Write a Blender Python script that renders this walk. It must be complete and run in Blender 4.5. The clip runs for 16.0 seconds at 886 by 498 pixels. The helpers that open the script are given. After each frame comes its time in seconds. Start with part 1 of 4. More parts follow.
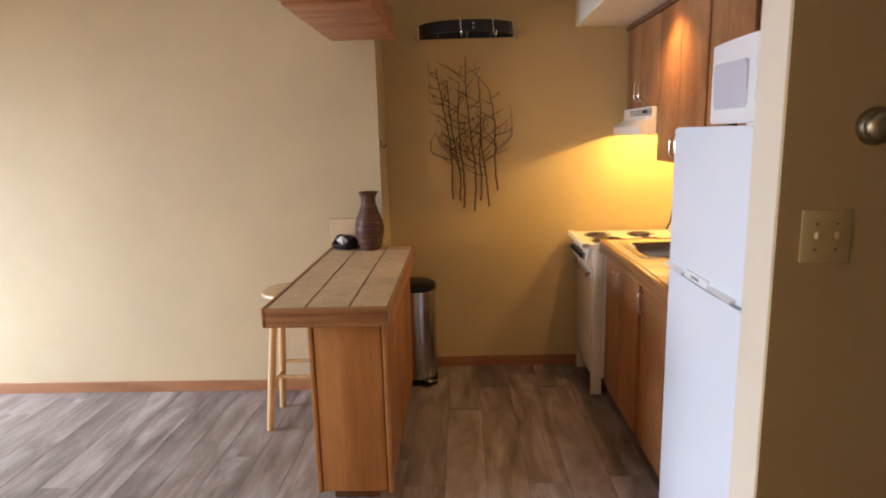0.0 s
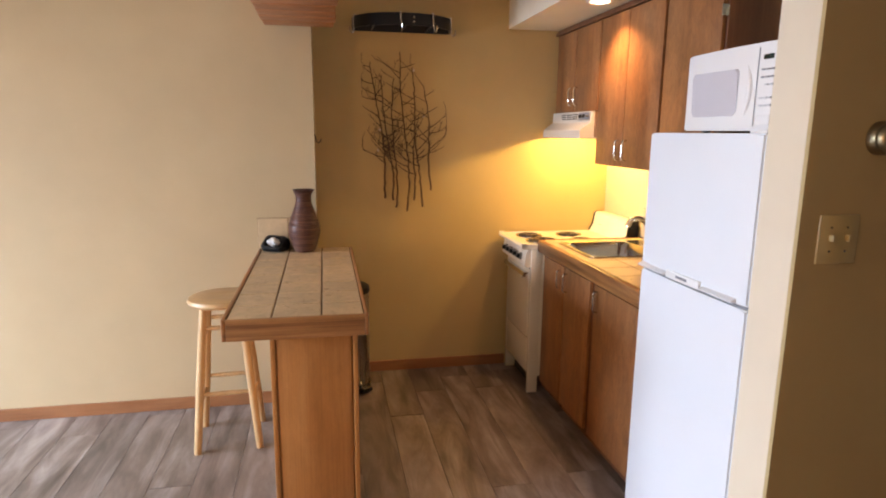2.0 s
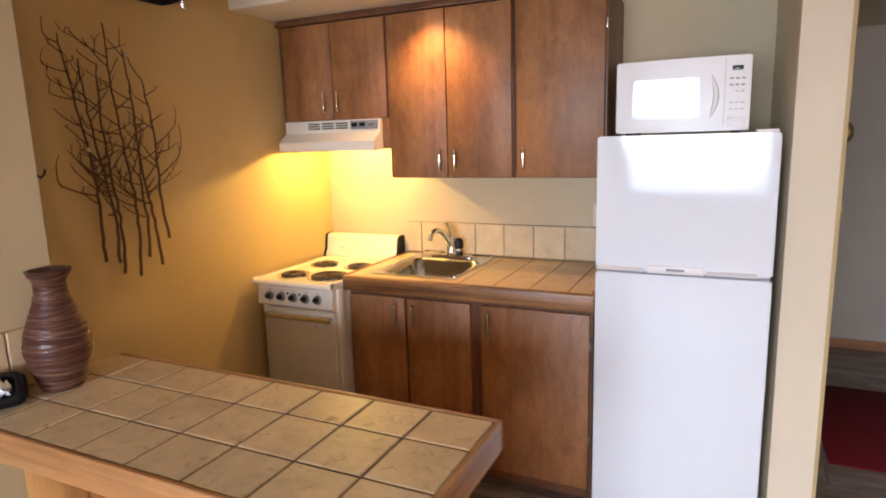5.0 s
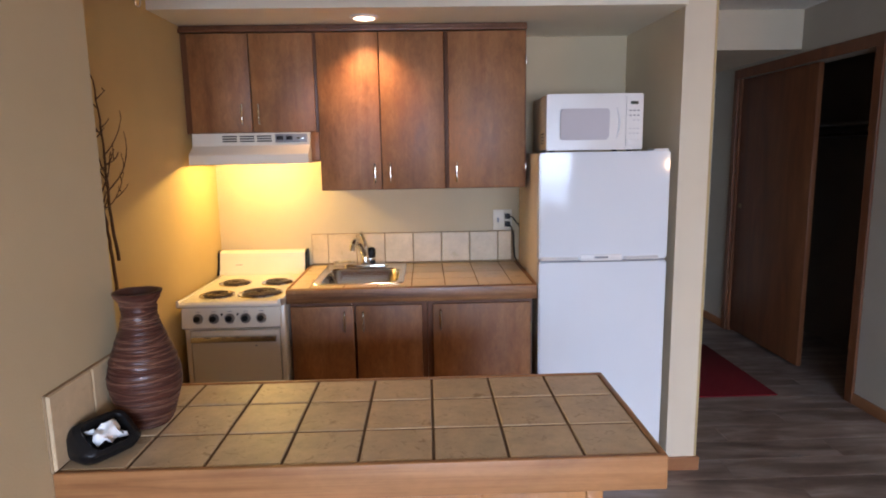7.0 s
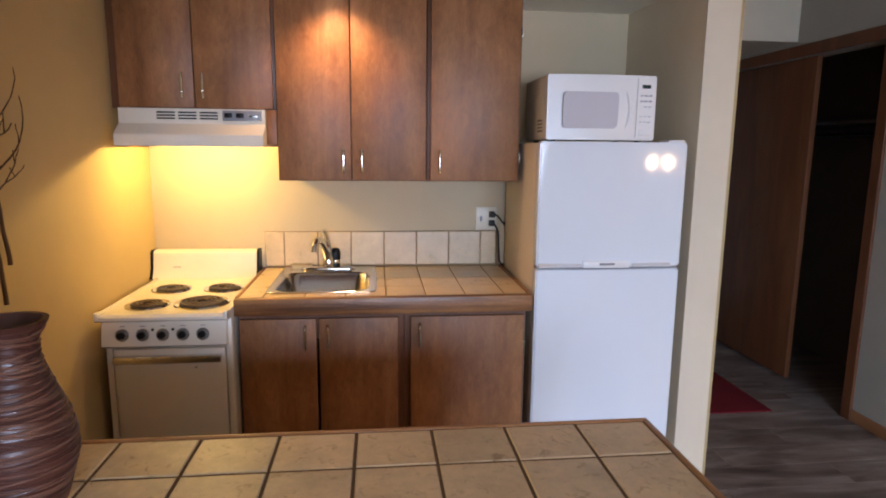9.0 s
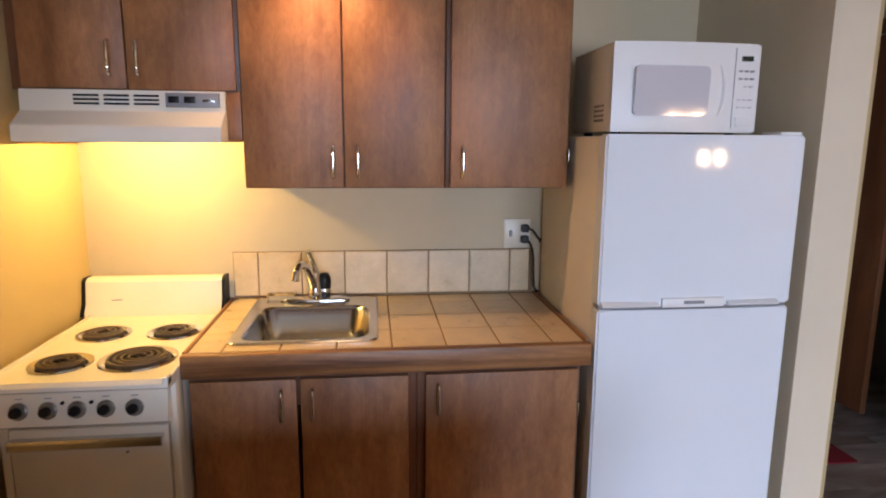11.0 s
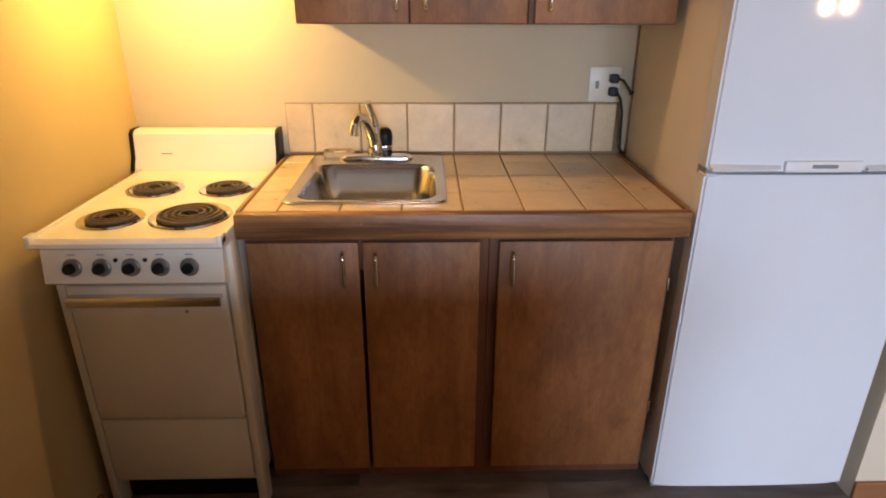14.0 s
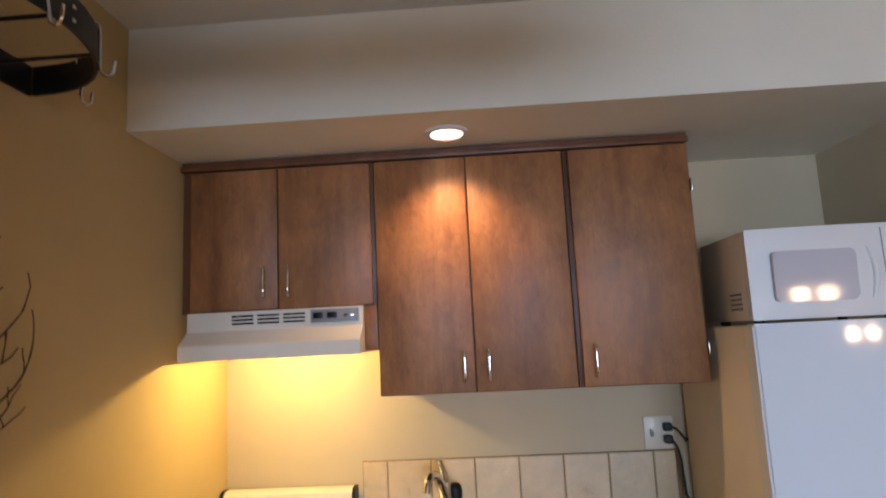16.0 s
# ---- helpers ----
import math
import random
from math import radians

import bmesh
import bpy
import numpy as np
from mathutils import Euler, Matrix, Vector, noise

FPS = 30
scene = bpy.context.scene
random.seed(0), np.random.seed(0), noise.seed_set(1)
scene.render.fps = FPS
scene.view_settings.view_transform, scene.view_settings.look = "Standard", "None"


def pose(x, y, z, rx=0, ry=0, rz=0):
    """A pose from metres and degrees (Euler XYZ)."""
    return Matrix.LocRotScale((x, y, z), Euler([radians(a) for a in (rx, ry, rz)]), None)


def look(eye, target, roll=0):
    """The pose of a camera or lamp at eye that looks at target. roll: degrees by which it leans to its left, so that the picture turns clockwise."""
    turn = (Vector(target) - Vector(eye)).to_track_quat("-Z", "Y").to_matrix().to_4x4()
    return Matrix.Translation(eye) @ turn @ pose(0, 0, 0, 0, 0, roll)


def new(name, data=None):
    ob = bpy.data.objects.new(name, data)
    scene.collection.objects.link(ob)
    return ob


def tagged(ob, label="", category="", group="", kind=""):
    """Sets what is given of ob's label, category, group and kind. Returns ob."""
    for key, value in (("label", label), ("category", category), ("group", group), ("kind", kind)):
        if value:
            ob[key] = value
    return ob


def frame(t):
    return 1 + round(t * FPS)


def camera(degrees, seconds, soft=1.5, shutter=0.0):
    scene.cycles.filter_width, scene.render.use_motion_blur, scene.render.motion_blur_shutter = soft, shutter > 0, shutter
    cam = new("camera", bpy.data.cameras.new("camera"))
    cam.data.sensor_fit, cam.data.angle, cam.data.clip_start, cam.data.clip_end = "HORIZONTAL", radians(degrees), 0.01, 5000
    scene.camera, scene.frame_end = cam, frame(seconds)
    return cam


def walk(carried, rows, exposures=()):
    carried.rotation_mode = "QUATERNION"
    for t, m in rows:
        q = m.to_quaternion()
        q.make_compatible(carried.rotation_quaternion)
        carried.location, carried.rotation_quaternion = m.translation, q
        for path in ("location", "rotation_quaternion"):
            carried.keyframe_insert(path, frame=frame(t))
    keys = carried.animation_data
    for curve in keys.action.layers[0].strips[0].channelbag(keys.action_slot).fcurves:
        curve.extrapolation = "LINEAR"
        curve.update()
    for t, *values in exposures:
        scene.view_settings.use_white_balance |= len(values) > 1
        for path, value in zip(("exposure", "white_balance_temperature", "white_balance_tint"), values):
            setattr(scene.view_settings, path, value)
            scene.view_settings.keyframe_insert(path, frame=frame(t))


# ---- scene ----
cam = camera(72.5, 16.0, soft=1.9, shutter=0.4)
PATH = [
    (0, (3.808, -1.391, 1.511), (1.844, -1.455, 1.139), -1.5),
    (0.5, (3.859, -1.353, 1.522), (1.893, -1.386, 1.154), -1.8),
    (1, (3.824, -1.368, 1.512), (1.857, -1.347, 1.153), -0.6),
    (1.5, (3.77, -1.537, 1.497), (1.81, -1.4, 1.125), 0.3),
    (2, (3.672, -1.803, 1.509), (1.746, -1.423, 1.129), 0.6),
    (2.5, (3.484, -2.039, 1.505), (1.606, -1.452, 1.146), 0.4),
    (3, (3.248, -2.267, 1.523), (1.499, -1.354, 1.193), 1.3),
    (3.5, (2.983, -2.49, 1.53), (1.448, -1.25, 1.202), 0.0),
    (4, (2.702, -2.656, 1.52), (1.392, -1.188, 1.16), -0.8),
    (6.5, (1.268, -3.219, 1.514), (1.140, -1.246, 1.207), -1.9),
    (7, (1.133, -3.328, 1.517), (1.186, -1.353, 1.205), -0.95),
    (7.5, (1.086, -3.338, 1.516), (1.181, -1.362, 1.219), -0.3),
    (8, (1.073, -3.215, 1.500), (1.233, -1.244, 1.197), -0.2),
    (10.5, (0.966, -2.43, 1.476), (1.197, -0.475, 1.125), 0.8),
    (11, (1.009, -2.244, 1.486), (1.237, -0.287, 1.141), 0.4),
    (11.5, (0.98, -2.119, 1.488), (1.226, -0.169, 1.119), -0.1),
    (12, (1.006, -2.072, 1.488), (1.256, -0.13, 1.08), 0.4),
    (12.5, (0.984, -2.053, 1.467), (1.154, -0.127, 0.955), 0.7),
    (13, (0.969, -2.045, 1.444), (1.056, -0.158, 0.786), 0.5),
    (13.5, (0.972, -2.04, 1.428), (1.025, -0.199, 0.647), -0.0),
    (14, (0.968, -2.045, 1.413), (1.017, -0.199, 0.644), 0.2),
    (14.5, (0.948, -2.094, 1.479), (0.98, -0.147, 1.023), 0.9),
    (15, (0.972, -2.142, 1.526), (0.913, -0.145, 1.423), 0.1),
    (15.5, (0.977, -2.193, 1.546), (0.883, -0.198, 1.641), -0.9),
    (16, (0.931, -2.244, 1.524), (0.837, -0.266, 1.807), -2.8),
]
EXPOSURES = [
    (0.0, -0.08, 7850, 26),
    (1.5, 0.09, 8100, 27),
    (2.5, 0.05, 8000, 26),
    (3.5, -0.06, 7700, 26),
    (4.2, -0.04, 8600, 29),
    (6.5, -0.59, 7600, 29),
    (8.0, -0.58, 7150, 28),
    (10.5, -0.55, 7300, 27),
    (12.5, -0.71, 6850, 26),
    (13.5, -0.58, 7650, 28),
    (14.5, -0.58, 7550, 26),
    (15.0, -0.86, 7200, 25),
    (16.0, -0.88, 6900, 23),
]
walk(cam, [(t, look(eye, target, roll)) for t, eye, target, roll in PATH], EXPOSURES)

# ---------------------------------------------------------------- light
world = bpy.data.worlds.new("world")
scene.world = world
world.use_nodes = True
wn = world.node_tree.nodes
sky = wn.new("ShaderNodeTexSky")
sky.sky_type, sky.sun_disc = "NISHITA", False
sky.sun_elevation, sky.sun_rotation = radians(38), radians(60)
wn["Background"].inputs["Strength"].default_value = 0.10
world.node_tree.links.new(sky.outputs["Color"], wn["Background"].inputs["Color"])


def lamp(name, kind, power, color, m, size=0.1, size_y=None, spot=None, blend=0.3):
    data = bpy.data.lights.new(name, kind)
    data.energy, data.color = power, color
    if kind == "AREA":
        data.shape = "RECTANGLE" if size_y else "DISK"
        data.size = size
        if size_y:
            data.size_y = size_y
    else:
        data.shadow_soft_size = size
    if spot:
        data.spot_size, data.spot_blend = radians(spot), blend
    ob = new(name, data)
    ob.matrix_world = m
    return ob


sun = lamp("sun", "SUN", 2.5, (1.0, 0.95, 0.88), look((0, 0, 10), (5.0, -1.5, 0)))
sun.data.angle = radians(0.5)
# daylight in the glazed opening of the living room
day = lamp("window_daylight", "AREA", 355, (0.45, 0.70, 1.0), look((1.70, -6.38, 1.30), (1.60, -5.12, 0.0)), 2.3, 1.5)
day.data.spread = radians(142)
# hood lamp, recessed soffit lamp, living room lamps
lamp("hood_lamp", "POINT", 22, (1.0, 0.755, 0.25), pose(0.295, -0.268, 1.544), 0.020)
lamp("soffit_lamp", "SPOT", 30, (1.0, 0.64, 0.32), look((0.876, -0.516, 2.094), (0.876, -0.49, 0)), 0.025, spot=122, blend=1.0)
lamp("bulb_light", "POINT", 30, (1.0, 0.66, 0.36), pose(4.235, -4.75, 1.36), 0.06)
lamp("bulb_light", "POINT", 30, (1.0, 0.66, 0.36), pose(4.495, -4.75, 1.36), 0.06)


# ---------------------------------------------------------------- materials
def shader(name, rough=0.5, metal=0.0, spec=0.5):
    m = bpy.data.materials.new(name)
    m.use_nodes = True
    b = m.node_tree.nodes["Principled BSDF"]
    b.inputs["Roughness"].default_value = rough
    b.inputs["Metallic"].default_value = metal
    b.inputs["Specular IOR Level"].default_value = spec
    return m, m.node_tree.nodes, m.node_tree.links, b


def coords(nodes, links, scale, shift=True):
    tc = nodes.new("ShaderNodeTexCoord")
    mp = nodes.new("ShaderNodeMapping")
    mp.inputs["Scale"].default_value = scale
    links.new(tc.outputs["Object"], mp.inputs["Vector"])
    if shift:
        info = nodes.new("ShaderNodeObjectInfo")
        mul = nodes.new("ShaderNodeVectorMath")
        mul.operation = "SCALE"
        mul.inputs[0].default_value = (37.0, 53.0, 71.0)
        links.new(info.outputs["Random"], mul.inputs["Scale"])
        links.new(mul.outputs["Vector"], mp.inputs["Location"])
    return mp.outputs["Vector"]


def noise_tex(nodes, links, vec, scale, detail=4.0, rough=0.55, dist=0.0):
    n = nodes.new("ShaderNodeTexNoise")
    n.inputs["Scale"].default_value, n.inputs["Detail"].default_value = scale, detail
    n.inputs["Roughness"].default_value, n.inputs["Distortion"].default_value = rough, dist
    links.new(vec, n.inputs["Vector"])
    return n.outputs["Fac"]


def ramp(nodes, links, fac, *stops):
    r = nodes.new("ShaderNodeValToRGB")
    while len(r.color_ramp.elements) < len(stops):
        r.color_ramp.elements.new(0.5)
    for e, (p, c) in zip(r.color_ramp.elements, stops):
        e.position, e.color = p, (*c, 1)
    links.new(fac, r.inputs["Fac"])
    return r.outputs["Color"]


def mixed(nodes, links, mode, fac, a, b):
    n = nodes.new("ShaderNodeMix")
    n.data_type, n.blend_type = "RGBA", mode
    for sock, v in ((n.inputs["Factor"], fac), (n.inputs["A"], a), (n.inputs["B"], b)):
        if hasattr(v, "is_linked"):
            links.new(v, sock)
        else:
            sock.default_value = v if isinstance(v, float) else (*v, 1)
    return n.outputs["Result"]


def bumped(nodes, links, b, fac, strength, distance):
    n = nodes.new("ShaderNodeBump")
    n.inputs["Strength"].default_value, n.inputs["Distance"].default_value = strength, distance
    links.new(fac, n.inputs["Height"])
    links.new(n.outputs["Normal"], b.inputs["Normal"])


def rough_var(nodes, links, b, fac, lo, hi):
    n = nodes.new("ShaderNodeMapRange")
    n.inputs["To Min"].default_value, n.inputs["To Max"].default_value = lo, hi
    links.new(fac, n.inputs["Value"])
    links.new(n.outputs["Result"], b.inputs["Roughness"])


def shade(c, k):
    return tuple(min(1.0, v * k) for v in c)


def paint(name, color, rough=0.75, stain=0.10, grain=0.35):
    """Rolled wall paint: faint orange peel and slight discolouring."""
    m, n, l, b = shader(name, rough, spec=0.3)
    v = coords(n, l, (1, 1, 1), False)
    big = noise_tex(n, l, v, 1.3, 5, 0.6)
    fine = noise_tex(n, l, v, 160, 3, 0.6)
    c = ramp(n, l, big, (0.3, shade(color, 1 - stain)), (0.7, shade(color, 1 + stain * 0.4)))
    l.new(c, b.inputs["Base Color"])
    bumped(n, l, b, fine, grain, 0.0015)
    return m


def enamel(name, color, rough=0.25, metal=0.0, dirt=0.06, spec=0.5):
    m, n, l, b = shader(name, rough, metal, spec)
    v = coords(n, l, (1, 1, 1))
    big = noise_tex(n, l, v, 4, 4)
    fine = noise_tex(n, l, v, 60, 3)
    c = ramp(n, l, big, (0.3, shade(color, 1 - dirt)), (0.7, color))
    l.new(c, b.inputs["Base Color"])
    rough_var(n, l, b, fine, rough * 0.8, rough * 1.25)
    return m


def wood(name, dark, mid, light, axis="z", rough=0.42, blotch=0.5, fine=1.0, tight=1.0, hard=0.0):
    """Stained veneer: long grain along axis, cloudy figure across it, small pores."""
    m, n, l, b = shader(name, rough)
    s = {"x": (1.0, 8, 8), "y": (8, 1.0, 8), "z": (8, 8, 1.0)}[axis]
    s2 = {"x": (3, 170, 170), "y": (170, 3, 170), "z": (170, 170, 3)}[axis]
    s3 = {"x": (1.5, 3.5, 3.5), "y": (3.5, 1.5, 3.5), "z": (3.5, 3.5, 1.5)}[axis]
    g = noise_tex(n, l, coords(n, l, tuple(v * tight if v > 1 else v for v in s)), 1.0, 6, 0.6, 0.8)
    p = noise_tex(n, l, coords(n, l, s2), 1.0, 3, 0.6)
    k = noise_tex(n, l, coords(n, l, s3), 2.6, 8, 0.68, 0.5)
    c = ramp(n, l, g, (0.28 + 0.13 * hard, dark), (0.5, mid), (0.75 - 0.14 * hard, light))
    cloud = ramp(n, l, k, (0.34, (0.74, 0.72, 0.69)), (0.50, (1.0, 1.0, 1.0)), (0.68, (1.26, 1.25, 1.22)))
    c = mixed(n, l, "MULTIPLY", blotch, c, cloud)
    curl = noise_tex(n, l, coords(n, l, tuple(v * 4 for v in s3)), 3.0, 5, 0.6, 1.5)
    c = mixed(n, l, "MULTIPLY", 0.5 * blotch, c, ramp(n, l, curl, (0.35, (0.78, 0.77, 0.75)), (0.65, (1.14, 1.14, 1.12))))
    pores = ramp(n, l, p, (0.3, (0.72, 0.68, 0.64)), (0.55, (1, 1, 1)))
    c = mixed(n, l, "MULTIPLY", 0.45 * fine, c, pores)
    l.new(c, b.inputs["Base Color"])
    rough_var(n, l, b, k, rough - 0.08, rough + 0.12)
    bumped(n, l, b, p, 0.12, 0.0006)
    return m


def ceramic(name, base, spot, rough=0.3, drift=0.74):
    """Glazed floor tile with drifting tone and small brown specks."""
    m, n, l, b = shader(name, rough)
    v = coords(n, l, (1, 1, 1))
    a = noise_tex(n, l, v, 14, 8, 0.7)
    k = noise_tex(n, l, v, 38, 5, 0.65, 1.0)
    c = ramp(n, l, a, (0.3, shade(base, drift)), (0.68, shade(base, 1.10)))
    s = ramp(n, l, k, (0.57, (0, 0, 0)), (0.70, (0.65, 0.65, 0.65)))
    c = mixed(n, l, "MIX", s, c, spot)
    info = n.new("ShaderNodeObjectInfo")
    tone = ramp(n, l, info.outputs["Random"], (0.0, (0.9, 0.9, 0.9)), (1.0, (1.05, 1.04, 1.02)))
    c = mixed(n, l, "MULTIPLY", 1.0, c, tone)
    l.new(c, b.inputs["Base Color"])
    rough_var(n, l, b, a, rough - 0.06, rough + 0.15)
    bumped(n, l, b, k, 0.08, 0.001)
    return m


def brushed(name, color, rough=0.3, axis="x"):
    m, n, l, b = shader(name, rough, 1.0)
    s = {"x": (4, 300, 300), "z": (300, 300, 4)}[axis]
    g = noise_tex(n, l, coords(n, l, s), 1.0, 3)
    c = ramp(n, l, g, (0.3, shade(color, 0.86)), (0.7, color))
    l.new(c, b.inputs["Base Color"])
    rough_var(n, l, b, g, rough - 0.07, rough + 0.1)
    return m


def plank_floor():
    """Grey-brown printed wood planks, each plank its own tone."""
    m, n, l, b = shader("floor_plank_vinyl", 0.36)
    g = noise_tex(n, l, coords(n, l, (1.5, 8, 8)), 1.0, 7, 0.60, 1.2)
    k = noise_tex(n, l, coords(n, l, (2.2, 6, 6)), 1.2, 5, 0.6, 0.5)
    p = noise_tex(n, l, coords(n, l, (5, 190, 190)), 1.0, 3)
    c = ramp(n, l, g, (0.25, (0.100, 0.072, 0.060)), (0.48, (0.220, 0.176, 0.155)), (0.72, (0.365, 0.322, 0.302)))
    cloud = ramp(n, l, k, (0.34, (0.52, 0.49, 0.46)), (0.66, (1.3, 1.3, 1.3)))
    c = mixed(n, l, "MULTIPLY", 0.7, c, cloud)
    info = n.new("ShaderNodeObjectInfo")
    tone = ramp(n, l, info.outputs["Random"], (0.0, (0.86, 0.85, 0.84)), (0.5, (1, 0.98, 0.96)), (1.0, (1.14, 1.12, 1.10)))
    c = mixed(n, l, "MULTIPLY", 1.0, c, tone)
    l.new(c, b.inputs["Base Color"])
    rough_var(n, l, b, k, 0.28, 0.46)
    bumped(n, l, b, p, 0.15, 0.0008)
    return m


def glow(name, color, strength):
    m, n, l, b = shader(name, 0.5)
    b.inputs["Base Color"].default_value = (0.8, 0.8, 0.8, 1)
    b.inputs["Emission Color"].default_value = (*color, 1)
    b.inputs["Emission Strength"].default_value = strength
    return m


def clear_glass(name):
    m, n, l, b = shader(name, 0.02)
    b.inputs["Transmission Weight"].default_value = 1.0
    b.inputs["IOR"].default_value = 1.45
    return m


PAINT_LIVING = paint("beige_wall_paint", (0.535, 0.42, 0.258))
PAINT_GOLD = paint("golden_tan_wall_paint", (0.585, 0.43, 0.21))
# the golden tan again, darkened: shade on the hall side is in the colour
PAINT_GOLD_SHADED = paint("golden_tan_wall_paint_shaded", (0.475, 0.345, 0.172))
PAINT_CREAM = paint("cream_wall_paint", (0.71, 0.615, 0.47))
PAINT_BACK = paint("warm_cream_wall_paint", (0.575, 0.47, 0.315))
PAINT_SOFFIT = paint("off_white_soffit_paint", (0.83, 0.78, 0.65))
PAINT_HALL = paint("hall_wall_paint", (0.46, 0.42, 0.35))
PAINT_CEILING = paint("ceiling_paint", (0.78, 0.76, 0.70), 0.85, 0.06, 0.6)
WOOD_DOOR = wood("stained_birch_veneer", (0.225, 0.087, 0.030), (0.310, 0.129, 0.048), (0.385, 0.176, 0.072), "z", 0.46, 1.3, 0.6)
WOOD_FRAME = wood("stained_cabinet_frame", (0.10, 0.036, 0.016), (0.16, 0.062, 0.028), (0.22, 0.09, 0.042), "z", 0.42, 0.5)
WOOD_BAR = wood("honey_oak_panel", (0.36, 0.140, 0.038), (0.47, 0.195, 0.057), (0.54, 0.245, 0.082), "z", 0.4, 0.4)
OAK_X = wood("oak_edging_long", (0.24, 0.092, 0.032), (0.355, 0.150, 0.056), (0.43, 0.200, 0.080), "x", 0.38, 0.5, 1.2, 3.0, 0.2)
OAK_Y = wood("oak_edging_cross", (0.17, 0.066, 0.022), (0.33, 0.148, 0.056), (0.43, 0.215, 0.088), "y", 0.38, 0.5, 1.4, 6.0, 0.7)
OAK_COUNTER = wood("dark_oak_counter_edge", (0.115, 0.043, 0.014), (0.27, 0.112, 0.038), (0.38, 0.180, 0.066), "x", 0.36, 0.8, 1.4, 3.2, 0.55)
WOOD_STOOL = wood("pale_beech", (0.50, 0.30, 0.14), (0.60, 0.38, 0.19), (0.68, 0.46, 0.25), "z", 0.35, 0.3)
WOOD_STOOL_SEAT = wood("pale_beech_seat", (0.46, 0.27, 0.12), (0.56, 0.35, 0.17), (0.64, 0.43, 0.23), "y", 0.33, 0.4)
WOOD_CLOSET = wood("dark_closet_veneer", (0.115, 0.036, 0.012), (0.175, 0.056, 0.019), (0.23, 0.082, 0.030), "z", 0.45, 0.4)
WOOD_CASING = wood("orange_stained_casing", (0.26, 0.085, 0.022), (0.36, 0.125, 0.034), (0.43, 0.165, 0.05), "z", 0.42, 0.4)
WOOD_SKIRT_X = wood("baseboard_wood_x", (0.22, 0.085, 0.032), (0.33, 0.135, 0.055), (0.40, 0.18, 0.08), "x", 0.45, 0.3)
WOOD_SKIRT_Y = wood("baseboard_wood_y", (0.22, 0.085, 0.032), (0.33, 0.135, 0.055), (0.40, 0.18, 0.08), "y", 0.45, 0.3)
WOOD_SLAT = wood("redwood_slat", (0.27, 0.10, 0.042), (0.42, 0.175, 0.080), (0.50, 0.235, 0.115), "y", 0.5, 0.4)
TILE_BAR = ceramic("tan_ceramic_tile", (0.60, 0.45, 0.285), (0.24, 0.135, 0.06), 0.40)
TILE_CREAM = ceramic("cream_ceramic_tile", (0.64, 0.485, 0.305), (0.54, 0.39, 0.23), 0.26, 0.86)
GROUT = paint("brown_grout", (0.13, 0.075, 0.040), 0.9, 0.3, 0.6)
GROUT_PALE = paint("tan_grout", (0.33, 0.215, 0.12), 0.9, 0.3, 0.6)
FLOOR = plank_floor()
FLOOR_GAP = paint("floor_joint", (0.20, 0.175, 0.15), 0.85, 0.2, 0.3)
WHITE = enamel("white_appliance_enamel", (0.74, 0.79, 0.83), 0.06, 0.0, 0.02)
CREAM_PLASTIC = enamel("cream_plastic", (0.70, 0.63, 0.50), 0.35, 0.0, 0.05)
WHITE_PLASTIC = enamel("white_plastic", (0.80, 0.80, 0.79), 0.3, 0.0, 0.04)
BISQUE = enamel("bisque_appliance_enamel", (0.79, 0.75, 0.65), 0.22, 0.0, 0.07)
# white appliance sides; the tan is warm lamp light put into the colour
SIDE_WARM_LIT = enamel("textured_side_warm_lit", (0.74, 0.67, 0.54), 0.5, 0.0, 0.08)
ALMOND = enamel("almond_switch_plate", (0.52, 0.385, 0.18), 0.35)
GREY_PALE = enamel("pale_grey_legend", (0.60, 0.61, 0.62), 0.4)
GREY_TRIM = enamel("grey_trim", (0.24, 0.25, 0.27), 0.4)
BLACK = enamel("black_plastic", (0.010, 0.010, 0.011), 0.35, 0.0, 0.3, 0.25)
BLACK_IRON = enamel("black_wrought_iron", (0.016, 0.015, 0.016), 0.4, 0.3, 0.3)
RUBBER = enamel("black_rubber_cord", (0.012, 0.012, 0.012), 0.55)
CHROME = enamel("chrome", (0.80, 0.80, 0.80), 0.08, 1.0, 0.1)
NICKEL = enamel("satin_nickel", (0.62, 0.60, 0.56), 0.25, 1.0, 0.15)
BRONZE = enamel("antique_bronze", (0.38, 0.30, 0.18), 0.38, 1.0, 0.3)
STEEL_X = brushed("brushed_steel_sink", (0.64, 0.63, 0.61), 0.17, "x")
STEEL_Z = brushed("brushed_steel_bin", (0.52, 0.50, 0.47), 0.26, "z")
COIL = enamel("dark_heating_coil", (0.15, 0.115, 0.095), 0.36, 0.6, 0.4)
PAN = enamel("dark_drip_pan", (0.020, 0.016, 0.014), 0.35, 0.2, 0.5)
KNOB_SKIRT = enamel("dark_grey_knob_skirt", (0.26, 0.25, 0.235), 0.3, 0.6, 0.2)
WINDOW_GREY = enamel("microwave_window_mesh", (0.58, 0.57, 0.61), 0.06)
DISPLAY = enamel("dark_green_display", (0.010, 0.030, 0.024), 0.15)
TISSUE = paint("white_tissue", (0.85, 0.85, 0.85), 0.95, 0.04, 0.2)
TWIG = paint("dark_bronze_twig", (0.105, 0.058, 0.030), 0.6, 0.4, 0.5)
TWIG_TIP = enamel("pale_glass_bud", (0.75, 0.68, 0.55), 0.2)
REED = enamel("wine_red_reed", (0.090, 0.028, 0.019), 0.36, 0.0, 0.45)
